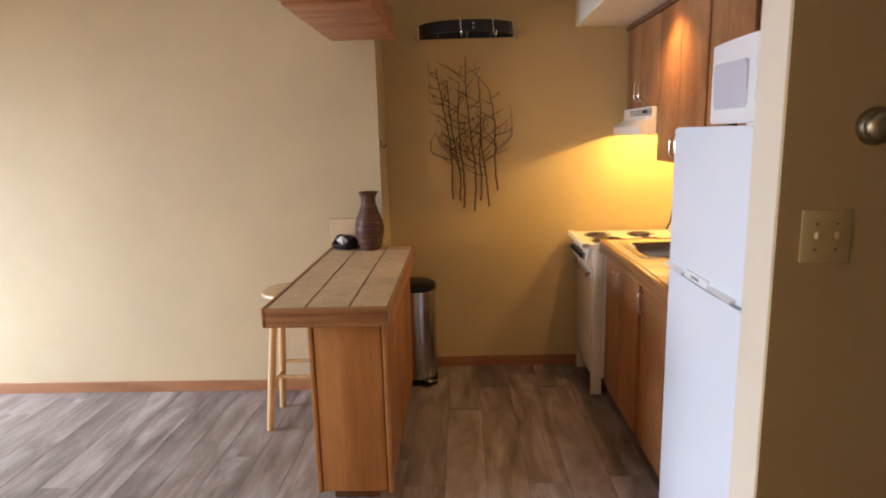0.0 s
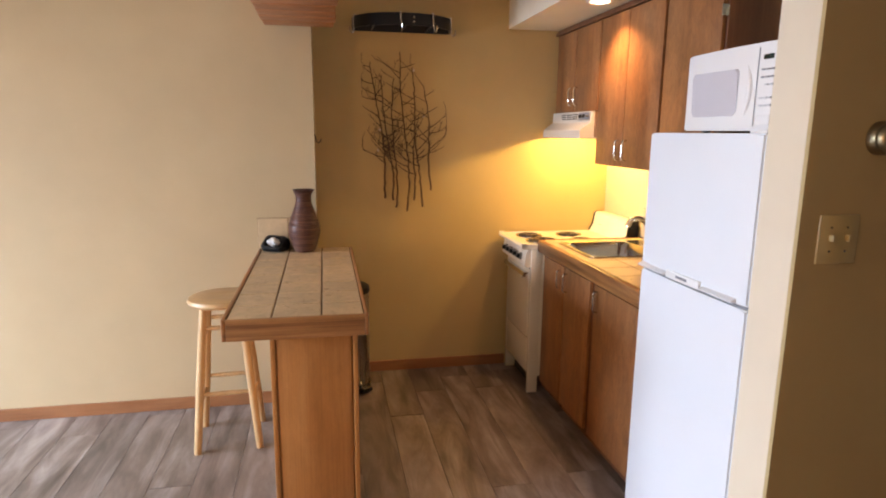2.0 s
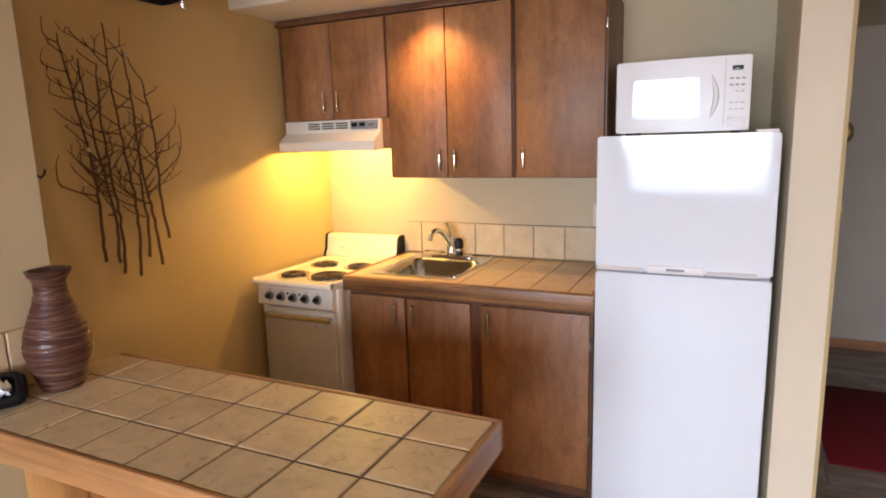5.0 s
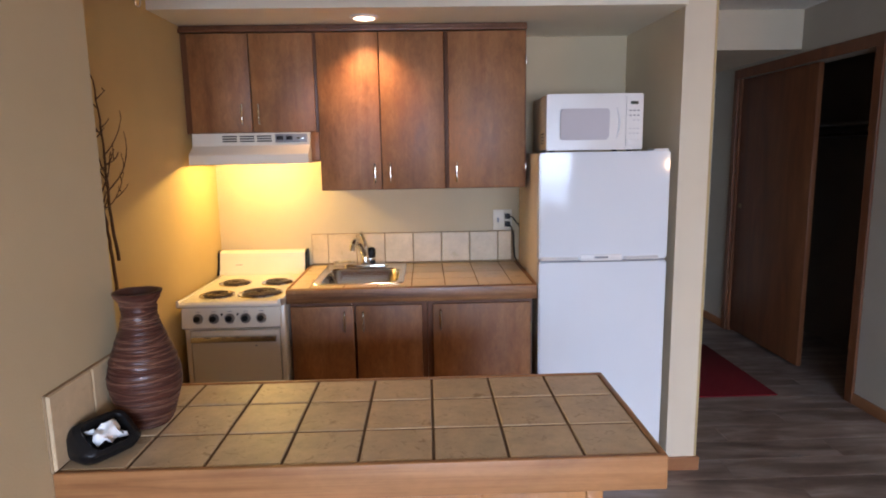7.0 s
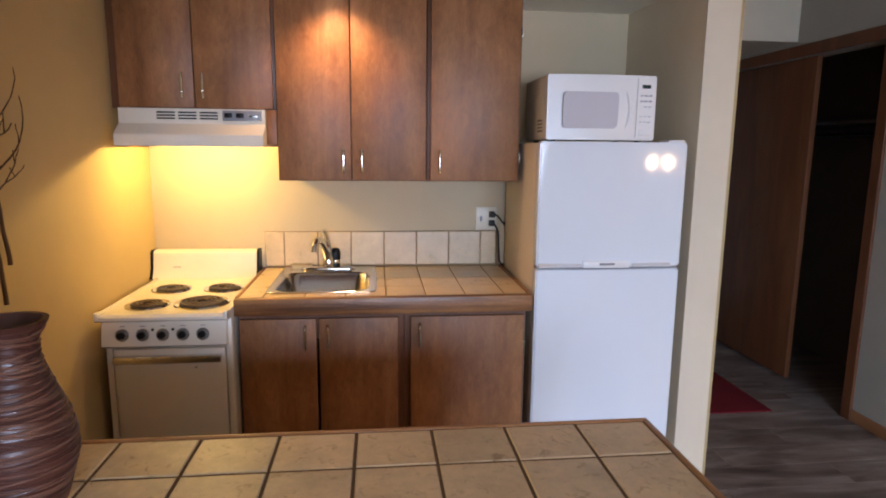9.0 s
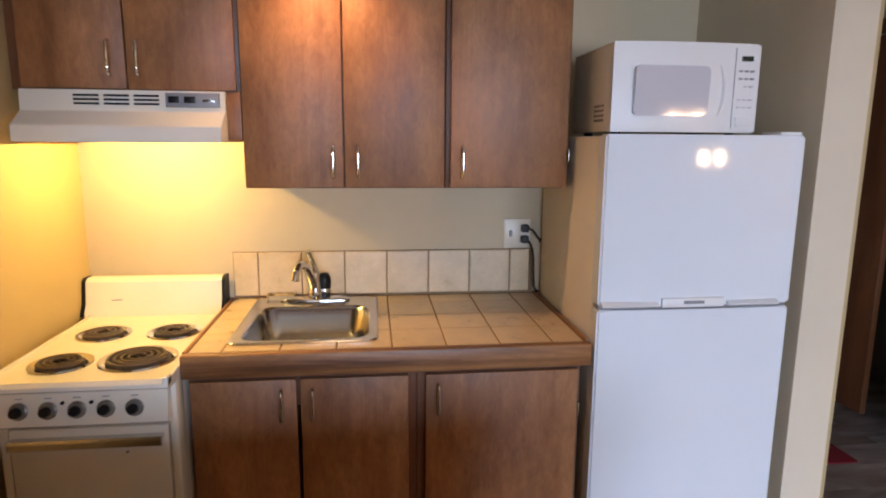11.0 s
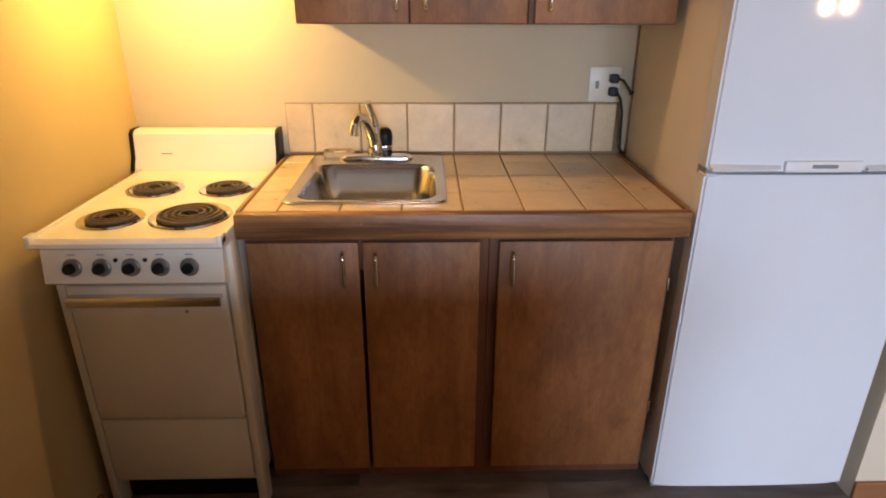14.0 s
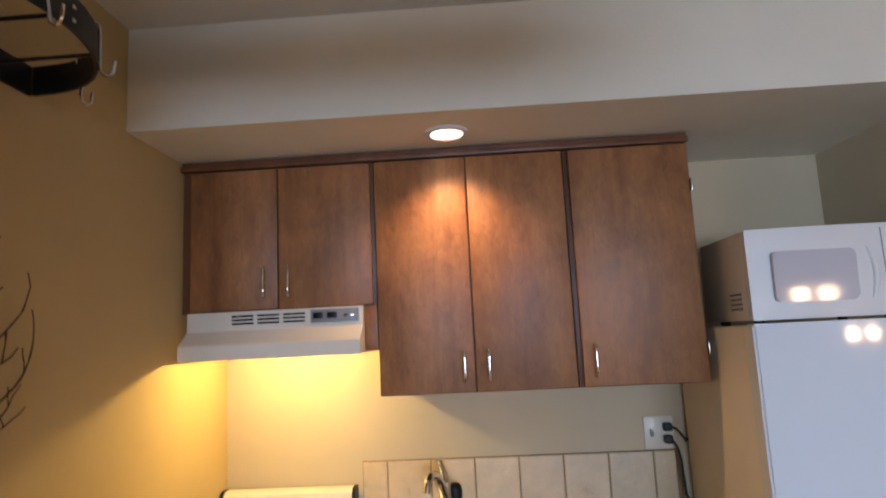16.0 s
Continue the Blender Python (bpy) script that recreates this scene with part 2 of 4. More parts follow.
# paler copy of the reed: gloss highlights painted on some strands
REED_GLINT = enamel("worn_reed", (0.18, 0.078, 0.050), 0.36, 0.0, 0.4)
RED_MAT = paint("red_woven_mat", (0.17, 0.006, 0.012), 0.95, 0.25, 1.0)
# closet walls and shelf: the shade of the recess is put into these colours
CLOSET_SHADED = paint("closet_wall_shaded", (0.16, 0.13, 0.11), 0.9, 0.1, 0.3)
SHELF_SHADED = paint("closet_shelf_shaded", (0.10, 0.09, 0.085), 0.6, 0.2, 0.3)
BULB = glow("warm_bulb_glass", (1.0, 0.84, 0.60), 60.0)
BULB_HOOD = glow("hood_lens_glass", (1.0, 0.74, 0.26), 14.0)
BULB_SOFFIT = glow("recessed_bulb_glass", (1.0, 0.80, 0.58), 9.0)
GLASS = clear_glass("window_glass")


# ---------------------------------------------------------------- mesh helpers
def add_box(bm, x0, x1, y0, y1, z0, z1, bevel=0.0, seg=2, m=None):
    mat4 = Matrix.LocRotScale(((x0 + x1) / 2, (y0 + y1) / 2, (z0 + z1) / 2), None, (abs(x1 - x0), abs(y1 - y0), abs(z1 - z0)))
    if m is not None:
        mat4 = m @ mat4
    vs = bmesh.ops.create_cube(bm, size=1.0, matrix=mat4)["verts"]
    if bevel:
        es = list({e for v in vs for e in v.link_edges})
        bmesh.ops.bevel(bm, geom=es, offset=bevel, segments=seg, affect="EDGES", profile=0.5)


def box(*a, **k):
    bm = bmesh.new()
    add_box(bm, *a, **k)
    return bm


def add_lathe(bm, profile, center, seg=32, m=None):
    """A turned body: profile of (radius, height) round the z axis at center."""
    rings = []
    for r, z in profile:
        ring = []
        for i in range(seg):
            a = 2 * math.pi * i / seg
            p = Vector((r * math.cos(a), r * math.sin(a), z))
            p = (m @ p if m is not None else p) + Vector(center)
            ring.append(bm.verts.new(p))
        rings.append(ring)
    for a, b in zip(rings, rings[1:]):
        for i in range(seg):
            bm.faces.new((a[i], a[(i + 1) % seg], b[(i + 1) % seg], b[i]))
    if profile[0][0] > 1e-4:
        bm.faces.new(list(reversed(rings[0])))
    if profile[-1][0] > 1e-4:
        bm.faces.new(rings[-1])
    return bm


def add_tube(bm, pts, radius, sides=8, closed=False):
    """A round bar along points; radius is a number or one a point."""
    pts = [Vector(p) for p in pts]
    n = len(pts)
    rad = radius if isinstance(radius, (list, tuple)) else [radius] * n
    rings = []
    up = None
    for i, p in enumerate(pts):
        a = pts[(i - 1) % n] if closed else pts[max(i - 1, 0)]
        b = pts[(i + 1) % n] if closed else pts[min(i + 1, n - 1)]
        d = (b - a).normalized()
        if up is None:
            up = Vector((0, 0, 1)) if abs(d.z) < 0.9 else Vector((1, 0, 0))
        s = d.cross(up).normalized()
        up = s.cross(d).normalized()
        rings.append([bm.verts.new(p + rad[i] * (math.cos(2 * math.pi * k / sides) * s + math.sin(2 * math.pi * k / sides) * up)) for k in range(sides)])
    pairs = list(zip(rings, rings[1:])) + ([(rings[-1], rings[0])] if closed else [])
    for a, b in pairs:
        for k in range(sides):
            bm.faces.new((a[k], a[(k + 1) % sides], b[(k + 1) % sides], b[k]))
    if not closed:
        bm.faces.new(list(reversed(rings[0])))
        bm.faces.new(rings[-1])
    return bm


def tube(*a, **k):
    return add_tube(bmesh.new(), *a, **k)


def add_prism(bm, outline, axis, lo, hi):
    """An outline in two axes drawn out along the third."""
    def at(u, v, w):
        return {"x": (w, u, v), "y": (u, w, v), "z": (u, v, w)}[axis]
    a = [bm.verts.new(at(u, v, lo)) for u, v in outline]
    b = [bm.verts.new(at(u, v, hi)) for u, v in outline]
    k = len(outline)
    for i in range(k):
        bm.faces.new((a[i], a[(i + 1) % k], b[(i + 1) % k], b[i]))
    bm.faces.new(list(reversed(a)))
    bm.faces.new(b)
    return bm


def mesh_of(name, bm, material, smooth=False):
    bmesh.ops.recalc_face_normals(bm, faces=bm.faces[:])
    me = bpy.data.meshes.new(name)
    bm.to_mesh(me)
    bm.free()
    me.materials.append(material)
    if smooth:
        me.shade_smooth()
        me.set_sharp_from_angle(angle=radians(38))
    return me


def part(name, bm, material, parent, label="", smooth=True):
    ob = new(name, mesh_of(name, bm, material, smooth))
    ob.parent = parent
    if parent is not None:
        ob.matrix_parent_inverse = parent.matrix_world.inverted()
    if label:
        ob["label"] = label
    return ob


def thing(name, label, category, at=(0, 0, 0), group=""):
    e = new(name)
    e.empty_display_size = 0.05
    e.matrix_world = Matrix.Translation(at)
    return tagged(e, label, category, group)


def solid(name, bm, material, label, category, kind="", smooth=True):
    return tagged(part(name, bm, material, None, "", smooth), label, category, kind=kind)


def shell(name, bm, material, label, category="wall"):
    return solid(name, bm, material, label, category, "structure", False)


# ---------------------------------------------------------------- structure
CEIL = 2.42
SOF = 2.121          # underside of the soffit
WLX = 0.356          # living room wall face
JOG = -1.849         # where that wall steps back to the kitchen wall
PLX, PRX, PFY = 2.254, 2.399, -0.660   # wing wall beside the fridge
HRX = 3.66           # hall wall with the closet
HEY = 1.98           # end of the hall

floor_ob = shell("floor", box(-0.3, 5.6, -6.8, 3.2, -0.06, -0.004), FLOOR_GAP, "grey-brown wood-look plank floor with pale joints", "floor")
shell("ceiling", box(-0.3, 5.6, -6.8, 3.2, CEIL, CEIL + 0.1), PAINT_CEILING, "plain off-white painted ceiling", "ceiling")
shell("wall_kitchen_side", box(-0.15, 0.0, JOG, 0.15, 0, CEIL), PAINT_GOLD, "golden tan painted kitchen side wall")
shell("wall_living_west", box(-0.15, WLX, -6.6, JOG, 0, CEIL), PAINT_LIVING, "large bare beige painted living room wall")
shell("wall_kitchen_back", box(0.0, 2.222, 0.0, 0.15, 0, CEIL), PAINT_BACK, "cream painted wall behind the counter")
shell("wall_wing", add_prism(bmesh.new(), [(PLX, PFY), (PRX - 0.012, PFY), (PRX - 0.012, 3.0), (2.222, 3.0), (2.222, 0.0)], "z", 0, CEIL), PAINT_CREAM, "cream painted wing wall beside the fridge")
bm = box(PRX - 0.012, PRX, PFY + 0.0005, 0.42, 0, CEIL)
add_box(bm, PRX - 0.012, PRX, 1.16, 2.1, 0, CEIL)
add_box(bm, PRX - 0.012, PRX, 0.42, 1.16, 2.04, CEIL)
shell("wall_hall_west", bm, PAINT_GOLD_SHADED, "golden tan painted hall side of the wing wall, shade put in its colour")
shell("soffit", add_prism(bmesh.new(), [(0.0, -0.690), (PLX, -0.690), (PLX, PFY), (2.222, 0.0), (0.0, 0.0)], "z", SOF, CEIL), PAINT_SOFFIT, "cream boxed soffit above the wall cabinets", "soffit")
bm = box(HRX, HRX + 0.12, -0.9, 0.085, 0, CEIL)
add_box(bm, HRX, HRX + 0.12, 1.575, 3.0, 0, CEIL)
add_box(bm, HRX, HRX + 0.12, 0.085, 1.575, 2.065, CEIL)
shell("wall_hall_closet", bm, PAINT_HALL, "grey-beige hall wall with a wide closet opening")
shell("wall_living_north", box(HRX, 5.35, -0.9, -0.78, 0, CEIL), PAINT_LIVING, "beige painted living room wall")
shell("wall_living_east", box(5.2, 5.35, -6.6, -0.9, 0, CEIL), PAINT_LIVING, "beige painted living room wall")
shell("wall_hall_end", box(PRX, HRX, HEY, HEY + 0.15, 0, CEIL), PAINT_HALL, "grey-beige wall at the end of the hall")
shell("hall_dropped_ceiling", box(PRX, HRX, 0.79, HEY, 2.165, CEIL), PAINT_CREAM, "cream dropped ceiling of the back hall", "ceiling")
bm = box(WLX, 0.50, -6.55, -6.4, 0, CEIL)
add_box(bm, 2.90, 5.2, -6.55, -6.4, 0, CEIL)
add_box(bm, 0.50, 2.90, -6.55, -6.4, 2.1, CEIL)
add_box(bm, 0.50, 2.90, -6.55, -6.4, 0, 0.46)
shell("wall_living_south", bm, PAINT_LIVING, "beige wall with a wide glazed opening")
shell("wall_closet_south", box(HRX + 0.12, 4.35, -0.05, 0.0, 0, CEIL), CLOSET_SHADED, "plain side wall inside the closet")
shell("wall_closet_north", box(HRX + 0.12, 4.35, 1.62, 1.67, 0, CEIL), CLOSET_SHADED, "plain side wall inside the closet")
shell("wall_closet_east", box(4.30, 4.35, 0.0, 1.62, 0, CEIL), CLOSET_SHADED, "plain back wall inside the closet")


def baseboard(x0, x1, y0, y1, along):
    shell("baseboard", box(x0, x1, y0, y1, 0, 0.068, bevel=0.003), WOOD_SKIRT_X if along == "x" else WOOD_SKIRT_Y, "reddish-brown stained wooden baseboard", "baseboard")


baseboard(WLX, WLX + 0.012, -6.4, -2.0, "y")
baseboard(0.0, 0.012, JOG, -0.66, "y")
baseboard(0.0, WLX, JOG, JOG + 0.012, "x")
baseboard(PLX - 0.002, PRX + 0.012, PFY - 0.012, PFY, "x")
baseboard(PRX, PRX + 0.012, PFY, 0.358, "y")
baseboard(PRX, PRX + 0.012, 1.222, HEY, "y")
baseboard(HRX - 0.012, HRX, -0.9, 0.02, "y")
baseboard(HRX - 0.012, HRX, 1.637, HEY, "y")
baseboard(HRX - 0.012, 5.2, -0.912, -0.9, "x")
baseboard(PRX + 0.012, HRX - 0.012, HEY - 0.012, HEY, "x")

# glazed sliding opening behind the walk
win = thing("window_1", "wide aluminium-framed living room window", "window", (1.70, -6.48, 0.46))
win["kind"] = "structure"
for x in (0.52, 1.70, 2.88):
    part("window_frame", box(x - 0.02, x + 0.02, -6.50, -6.45, 0.50, 2.06, bevel=0.003), NICKEL, win)
for z in (0.48, 2.08):
    part("window_frame", box(0.50, 2.90, -6.50, -6.45, z - 0.02, z + 0.02, bevel=0.003), NICKEL, win)
for x0, x1 in ((0.54, 1.68), (1.72, 2.86)):
    p = part("pane", box(x0, x1, -6.478, -6.472, 0.50, 2.06), GLASS, win)
    p.visible_shadow = False
shell("ground", box(-60, 60, -80, -6.82, -0.3, -0.2), paint("outdoor_ground", (0.25, 0.25, 0.22), 0.9), "pale paved ground outside", "ground")

# closet: trim, sliding door, shelf and rod
for y0, y1 in ((0.02, 0.085), (1.575, 1.637)):
    shell("trim", box(HRX - 0.016, HRX, y0, y1, 0, 2.065, bevel=0.003), WOOD_CLOSET, "dark stained wooden closet casing", "trim")
shell("trim", box(HRX - 0.016, HRX, 0.02, 1.637, 2.065, 2.138, bevel=0.003), WOOD_CLOSET, "dark stained wooden closet head casing", "trim")
shell("trim", box(HRX, HRX + 0.12, 0.085, 0.103, 0, 2.065), WOOD_CLOSET, "dark stained closet jamb", "trim")
shell("trim", box(HRX, HRX + 0.12, 1.557, 1.575, 0, 2.065), WOOD_CLOSET, "dark stained closet jamb", "trim")
cd = thing("closet_door", "dark brown flat wooden sliding closet door pushed half open", "door", (HRX + 0.04, 1.12, 0))
part("panel", box(HRX + 0.02, HRX + 0.052, 0.62, 1.555, 0.018, 2.06, bevel=0.002), WOOD_CLOSET, cd)
part("finger_pull", add_lathe(bmesh.new(), [(0.018, 0), (0.018, 0.004), (0.010, 0.005)], (HRX + 0.02, 1.50, 1.06), 20, Matrix.Rotation(radians(-90), 4, "Y")), BRONZE, cd, "small brass finger pull")
cd2 = thing("closet_door", "dark brown flat wooden sliding closet door behind the other", "door", (HRX + 0.09, 1.12, 0))
part("panel", box(HRX + 0.07, HRX + 0.102, 0.74, 1.55, 0.018, 2.06, bevel=0.002), WOOD_CLOSET, cd2)
sh = thing("closet_shelf", "closet shelf, shade put in its colour, with a hanging rod under it", "shelf", (4.1, 0.8, 1.62))
part("board", box(3.95, 4.30, 0.0, 1.6, 1.66, 1.68, bevel=0.002), SHELF_SHADED, sh)
part("cleat", box(4.28, 4.30, 0.0, 1.6, 1.58, 1.66, bevel=0.002), SHELF_SHADED, sh)
part("rod", tube([(4.03, 0.0, 1.60), (4.03, 1.6, 1.60)], 0.016, 12), NICKEL, sh)
solid("door_mat", box(2.56, 3.29, 0.17, 1.17, 0.0, 0.009, bevel=0.003), RED_MAT, "red woven mat lying on the hall floor", "mat")


# ---------------------------------------------------------------- kitchen
def pull_handle(parent, x, y, z, length=0.098, along="z"):
    """A slim arched bar pull on a front that faces -y."""
    pts, rad = [], []
    for i in range(13):
        a = math.pi * i / 12
        u = -length / 2 * math.cos(a)
        d = 0.022 * min(1.0, math.sin(a) * 1.8)
        pts.append((x + (u if along == "x" else 0), y - 0.001 - d, z + (u if along == "z" else 0)))
        rad.append(0.0040 + 0.0022 * math.sin(a))
    return part("handle", tube(pts, rad, 10), CHROME, parent, "chrome bar pull")


def slab_door(parent, x0, x1, z0, z1, y, handle=None):
    d = part("door", box(x0, x1, y, y + 0.018, z0, z1, bevel=0.0035), WOOD_DOOR, parent)
    if handle:
        pull_handle(d, handle[0], y, handle[1])
    return d


def wall_cabinet(label, x0, x1, z0, z1, doors):
    c = thing("wall_cabinet", label, "cabinet", ((x0 + x1) / 2, -0.17, z0), "wall cabinets")
    part("body", box(x0, x1, -0.362, 0.0, z0, z1, bevel=0.0015), WOOD_FRAME, c)
    for d in doors:
        slab_door(c, d[0], d[1], z0 + 0.003, z1 - 0.004, -0.382, d[2])
    return c


wall_cabinet("short stained birch wall cabinet above the range hood", 0.003, 0.628, 1.628, 2.087,
             [(0.036, 0.318, (0.278, 1.716)), (0.322, 0.618, (0.356, 1.716))])
wall_cabinet("tall stained birch two-door wall cabinet above the sink", 0.630, 1.232, 1.348, 2.087,
             [(0.632, 0.922, (0.892, 1.430)), (0.926, 1.228, (0.966, 1.430))])
c3 = wall_cabinet("tall stained birch one-door wall cabinet beside the fridge", 1.234, 1.624, 1.348, 2.087,
                  [(1.248, 1.616, (1.284, 1.430))])
for z in (1.45, 1.95):
    part("hinge", box(1.618, 1.6235, -0.388, -0.356, z - 0.02, z + 0.02, bevel=0.0015), NICKEL, c3, "small metal hinge")
bm = box(0.003, 1.624, -0.389, -0.362, 2.0872, 2.1050, bevel=0.003)
add_box(bm, 0.003, 1.624, -0.374, -0.360, 2.1052, SOF - 0.0005, bevel=0.002)
solid("cabinet_top_trim", bm, WOOD_FRAME, "stained wooden moulding along the cabinet tops", "trim")
solid("filler_panel", box(0.590, 0.6295, -0.378, 0.0, 1.490, 1.6275, bevel=0.001), WOOD_DOOR, "narrow stained wooden filler beside the range hood", "panel")


def range_hood():
    h = thing("range_hood", "bisque enamel range hood with its yellow light on", "range hood", (0.31, -0.2, 1.475))
    x0, x1 = 0.036, 0.588
    # vent panel, then a slope flaring out to an upright lip; hollow underneath
    outline = [(-0.005, 1.6275), (-0.396, 1.6275), (-0.398, 1.572), (-0.400, 1.568), (-0.453, 1.530), (-0.457, 1.525), (-0.458, 1.483),
               (-0.453, 1.483), (-0.452, 1.522), (-0.396, 1.561), (-0.005, 1.562)]
    part("body", add_prism(bmesh.new(), outline, "x", x0, x1), BISQUE, h, smooth=False)
    skirt = [(-0.454, 1.484), (-0.453, 1.5215), (-0.397, 1.5605), (-0.006, 1.5615), (-0.006, 1.484)]
    for x in (x0, x1 - 0.004):
        part("side_skirt", add_prism(bmesh.new(), skirt, "x", x, x + 0.004), BISQUE, h, smooth=False)
    for x in (0.178, 0.259, 0.340):
        for k in range(3):
            part("vent_slot", box(x, x + 0.068, -0.3984, -0.390, 1.5865 + k * 0.0115, 1.5925 + k * 0.0115), BLACK, h)
    cp = part("control_plate", box(0.426, 0.576, -0.4005, -0.392, 1.581, 1.622, bevel=0.001), GREY_TRIM, h, "grey control plate")
    part("plate_rim", box(0.427, 0.575, -0.4012, -0.4000, 1.5815, 1.5840), NICKEL, cp)
    part("plate_rim", box(0.5715, 0.5750, -0.4012, -0.4000, 1.5845, 1.6215), NICKEL, cp)
    for x in (0.434, 0.478):
        part("rocker_switch", box(x, x + 0.030, -0.4045, -0.399, 1.594, 1.612, bevel=0.001), BLACK, cp)
    part("emblem", box(0.528, 0.560, -0.4015, -0.399, 1.597, 1.605, bevel=0.0005), NICKEL, cp)
    part("lamp_lens", box(0.26, 0.36, -0.30, -0.22, 1.5550, 1.5615, bevel=0.002), BULB_HOOD, h, "glowing yellow lamp lens")
    return h


range_hood()


def stove():
    s = thing("stove", "white electric coil stove, narrow, with five knobs", "stove", (0.26, -0.36, 0))
    x0, x1 = 0.036, 0.484
    part("body", box(x0 + 0.004, x1 - 0.003, -0.645, -0.03, 0.10, 0.861, bevel=0.003), BISQUE, s)
    for x in (x0, x1 - 0.022):
        part("side_leg", box(x, x + 0.022, -0.662, -0.60, 0.0, 0.86, bevel=0.003), BISQUE, s)
        part("side_leg", box(x, x + 0.022, -0.10, -0.04, 0.0, 0.105, bevel=0.003), BISQUE, s)
    part("kick_plate", box(x0 + 0.022, x1 - 0.022, -0.60, -0.59, 0.0, 0.105), BLACK, s)
    outline = [(-0.05, 0.862), (-0.712, 0.862), (-0.724, 0.870), (-0.724, 0.880), (-0.713, 0.890), (-0.697, 0.886), (-0.10, 0.886), (-0.05, 0.892)]
    bm = add_prism(bmesh.new(), outline, "x", x0 - 0.006, x1 + 0.002)
    add_box(bm, x0 - 0.006, x0 + 0.004, -0.712, -0.06, 0.884, 0.892, bevel=0.002)
    add_box(bm, x1 - 0.008, x1 + 0.002, -0.712, -0.06, 0.884, 0.892, bevel=0.002)
    for x in (x0 - 0.006, x1 - 0.012):
        add_box(bm, x, x + 0.014, -0.726, -0.690, 0.872, 0.899, bevel=0.004)
    part("cooktop", bm, BISQUE, s)
    bg = [(-0.015, 0.885), (-0.105, 0.885), (-0.095, 0.905), (-0.082, 0.927), (-0.070, 1.001), (-0.055, 1.012), (-0.015, 1.012)]
    b = part("backguard", add_prism(bmesh.new(), bg, "x", 0.014, 0.471), BISQUE, s)
    for x in (0.002, 0.471):
        part("end_cap", add_prism(bmesh.new(), [(y - 0.004 if y < -0.02 else y, z + 0.002) for y, z in bg], "x", x, x + 0.012), BLACK, b, "black plastic end cap")
    part("emblem", box(0.10, 0.135, -0.0835, -0.079, 0.938, 0.941), GREY_TRIM, b)
    for cx, cy, r in ((0.160, -0.570, 0.066), (0.353, -0.548, 0.089), (0.164, -0.310, 0.066), (0.374, -0.306, 0.066)):
        bowl = add_lathe(bmesh.new(), [(r + 0.015, 0.0), (r + 0.013, 0.0045), (r + 0.005, 0.0045), (r - 0.001, 0.0006), (r - 0.004, 0.0), (r - 0.005, -0.0006)], (cx, cy, 0.887), 36)
        bp = part("drip_bowl", bowl, CHROME, s, "chrome drip bowl")
        part("pan", add_lathe(bmesh.new(), [(r - 0.0045, -0.0006), (r - 0.006, 0.0006), (r * 0.4, 0.0002), (0.0, 0.0002)], (cx, cy, 0.887), 32), PAN, bp, "dark pan disc under the coil")
        turns = 4 if r > 0.08 else 3
        pts = []
        for i in range(turns * 28 + 1):
            a = 2 * math.pi * i / 28
            rr = 0.017 + (r - 0.021) * i / (turns * 28)
            pts.append((cx + rr * math.cos(a), cy + rr * math.sin(a), 0.8945))
        pts += [(pts[-1][0] + 0.008, pts[-1][1] - 0.002, 0.891)]
        part("coil_element", tube(pts, 0.0046, 6), COIL, s, "dark spiral heating coil")
        bm = bmesh.new()
        for k in range(3):
            a = 2 * math.pi * k / 3 + 0.4
            add_tube(bm, [(cx, cy, 0.8888), (cx + (r - 0.004) * math.cos(a), cy + (r - 0.004) * math.sin(a), 0.8888)], 0.002, 6)
        part("coil_support", bm, NICKEL, bp)
    cpan = part("control_panel", add_prism(bmesh.new(), [(-0.640, 0.757), (-0.682, 0.757), (-0.700, 0.768), (-0.688, 0.846), (-0.680, 0.858), (-0.640, 0.858)], "x", x0 + 0.002, x1 - 0.012), BISQUE, s)
    turn = Matrix.Rotation(radians(90 - 8), 4, "X")
    for k in range(5):
        x = 0.110 + k * 0.0700
        kn = part("knob", add_lathe(bmesh.new(), [(0.0225, 0.0), (0.0225, 0.004), (0.019, 0.006), (0.018, 0.012), (0.0, 0.012)], (x, -0.694, 0.808), 28, turn), KNOB_SKIRT, cpan, "knob with a metal skirt and black grip")
        part("grip", add_lathe(bmesh.new(), [(0.0135, 0.010), (0.0125, 0.025), (0.010, 0.028), (0.0, 0.028)], (x, -0.694, 0.808), 20, turn), BLACK, kn)
        part("dial_mark", box(x - 0.009, x + 0.009, -0.6905, -0.686, 0.838, 0.8405), GREY_TRIM, cpan)
    for x in (0.215, 0.285):
        part("pilot_lamp", add_lathe(bmesh.new(), [(0.005, 0), (0.005, 0.004), (0, 0.005)], (x, -0.691, 0.826), 12, turn), BLACK, cpan)
    od = part("oven_door", box(x0 + 0.026, x1 - 0.026, -0.668, -0.640, 0.338, 0.745, bevel=0.006), BISQUE, s)
    hd = add_prism(bmesh.new(), [(-0.668, 0.722), (-0.690, 0.722), (-0.696, 0.716), (-0.696, 0.700), (-0.688, 0.694), (-0.684, 0.700), (-0.684, 0.710), (-0.668, 0.712)], "x", x0 + 0.034, x1 - 0.036)
    part("handle", hd, STEEL_X, od, "brushed metal oven handle")
    part("badge", add_lathe(bmesh.new(), [(0.004, 0), (0.004, 0.003), (0, 0.003)], (0.352, -0.668, 0.672), 12, Matrix.Rotation(radians(90), 4, "X")), GREY_TRIM, od)
    part("drawer", box(x0 + 0.026, x1 - 0.026, -0.664, -0.640, 0.125, 0.330, bevel=0.005), BISQUE, s)
    return s


stove()


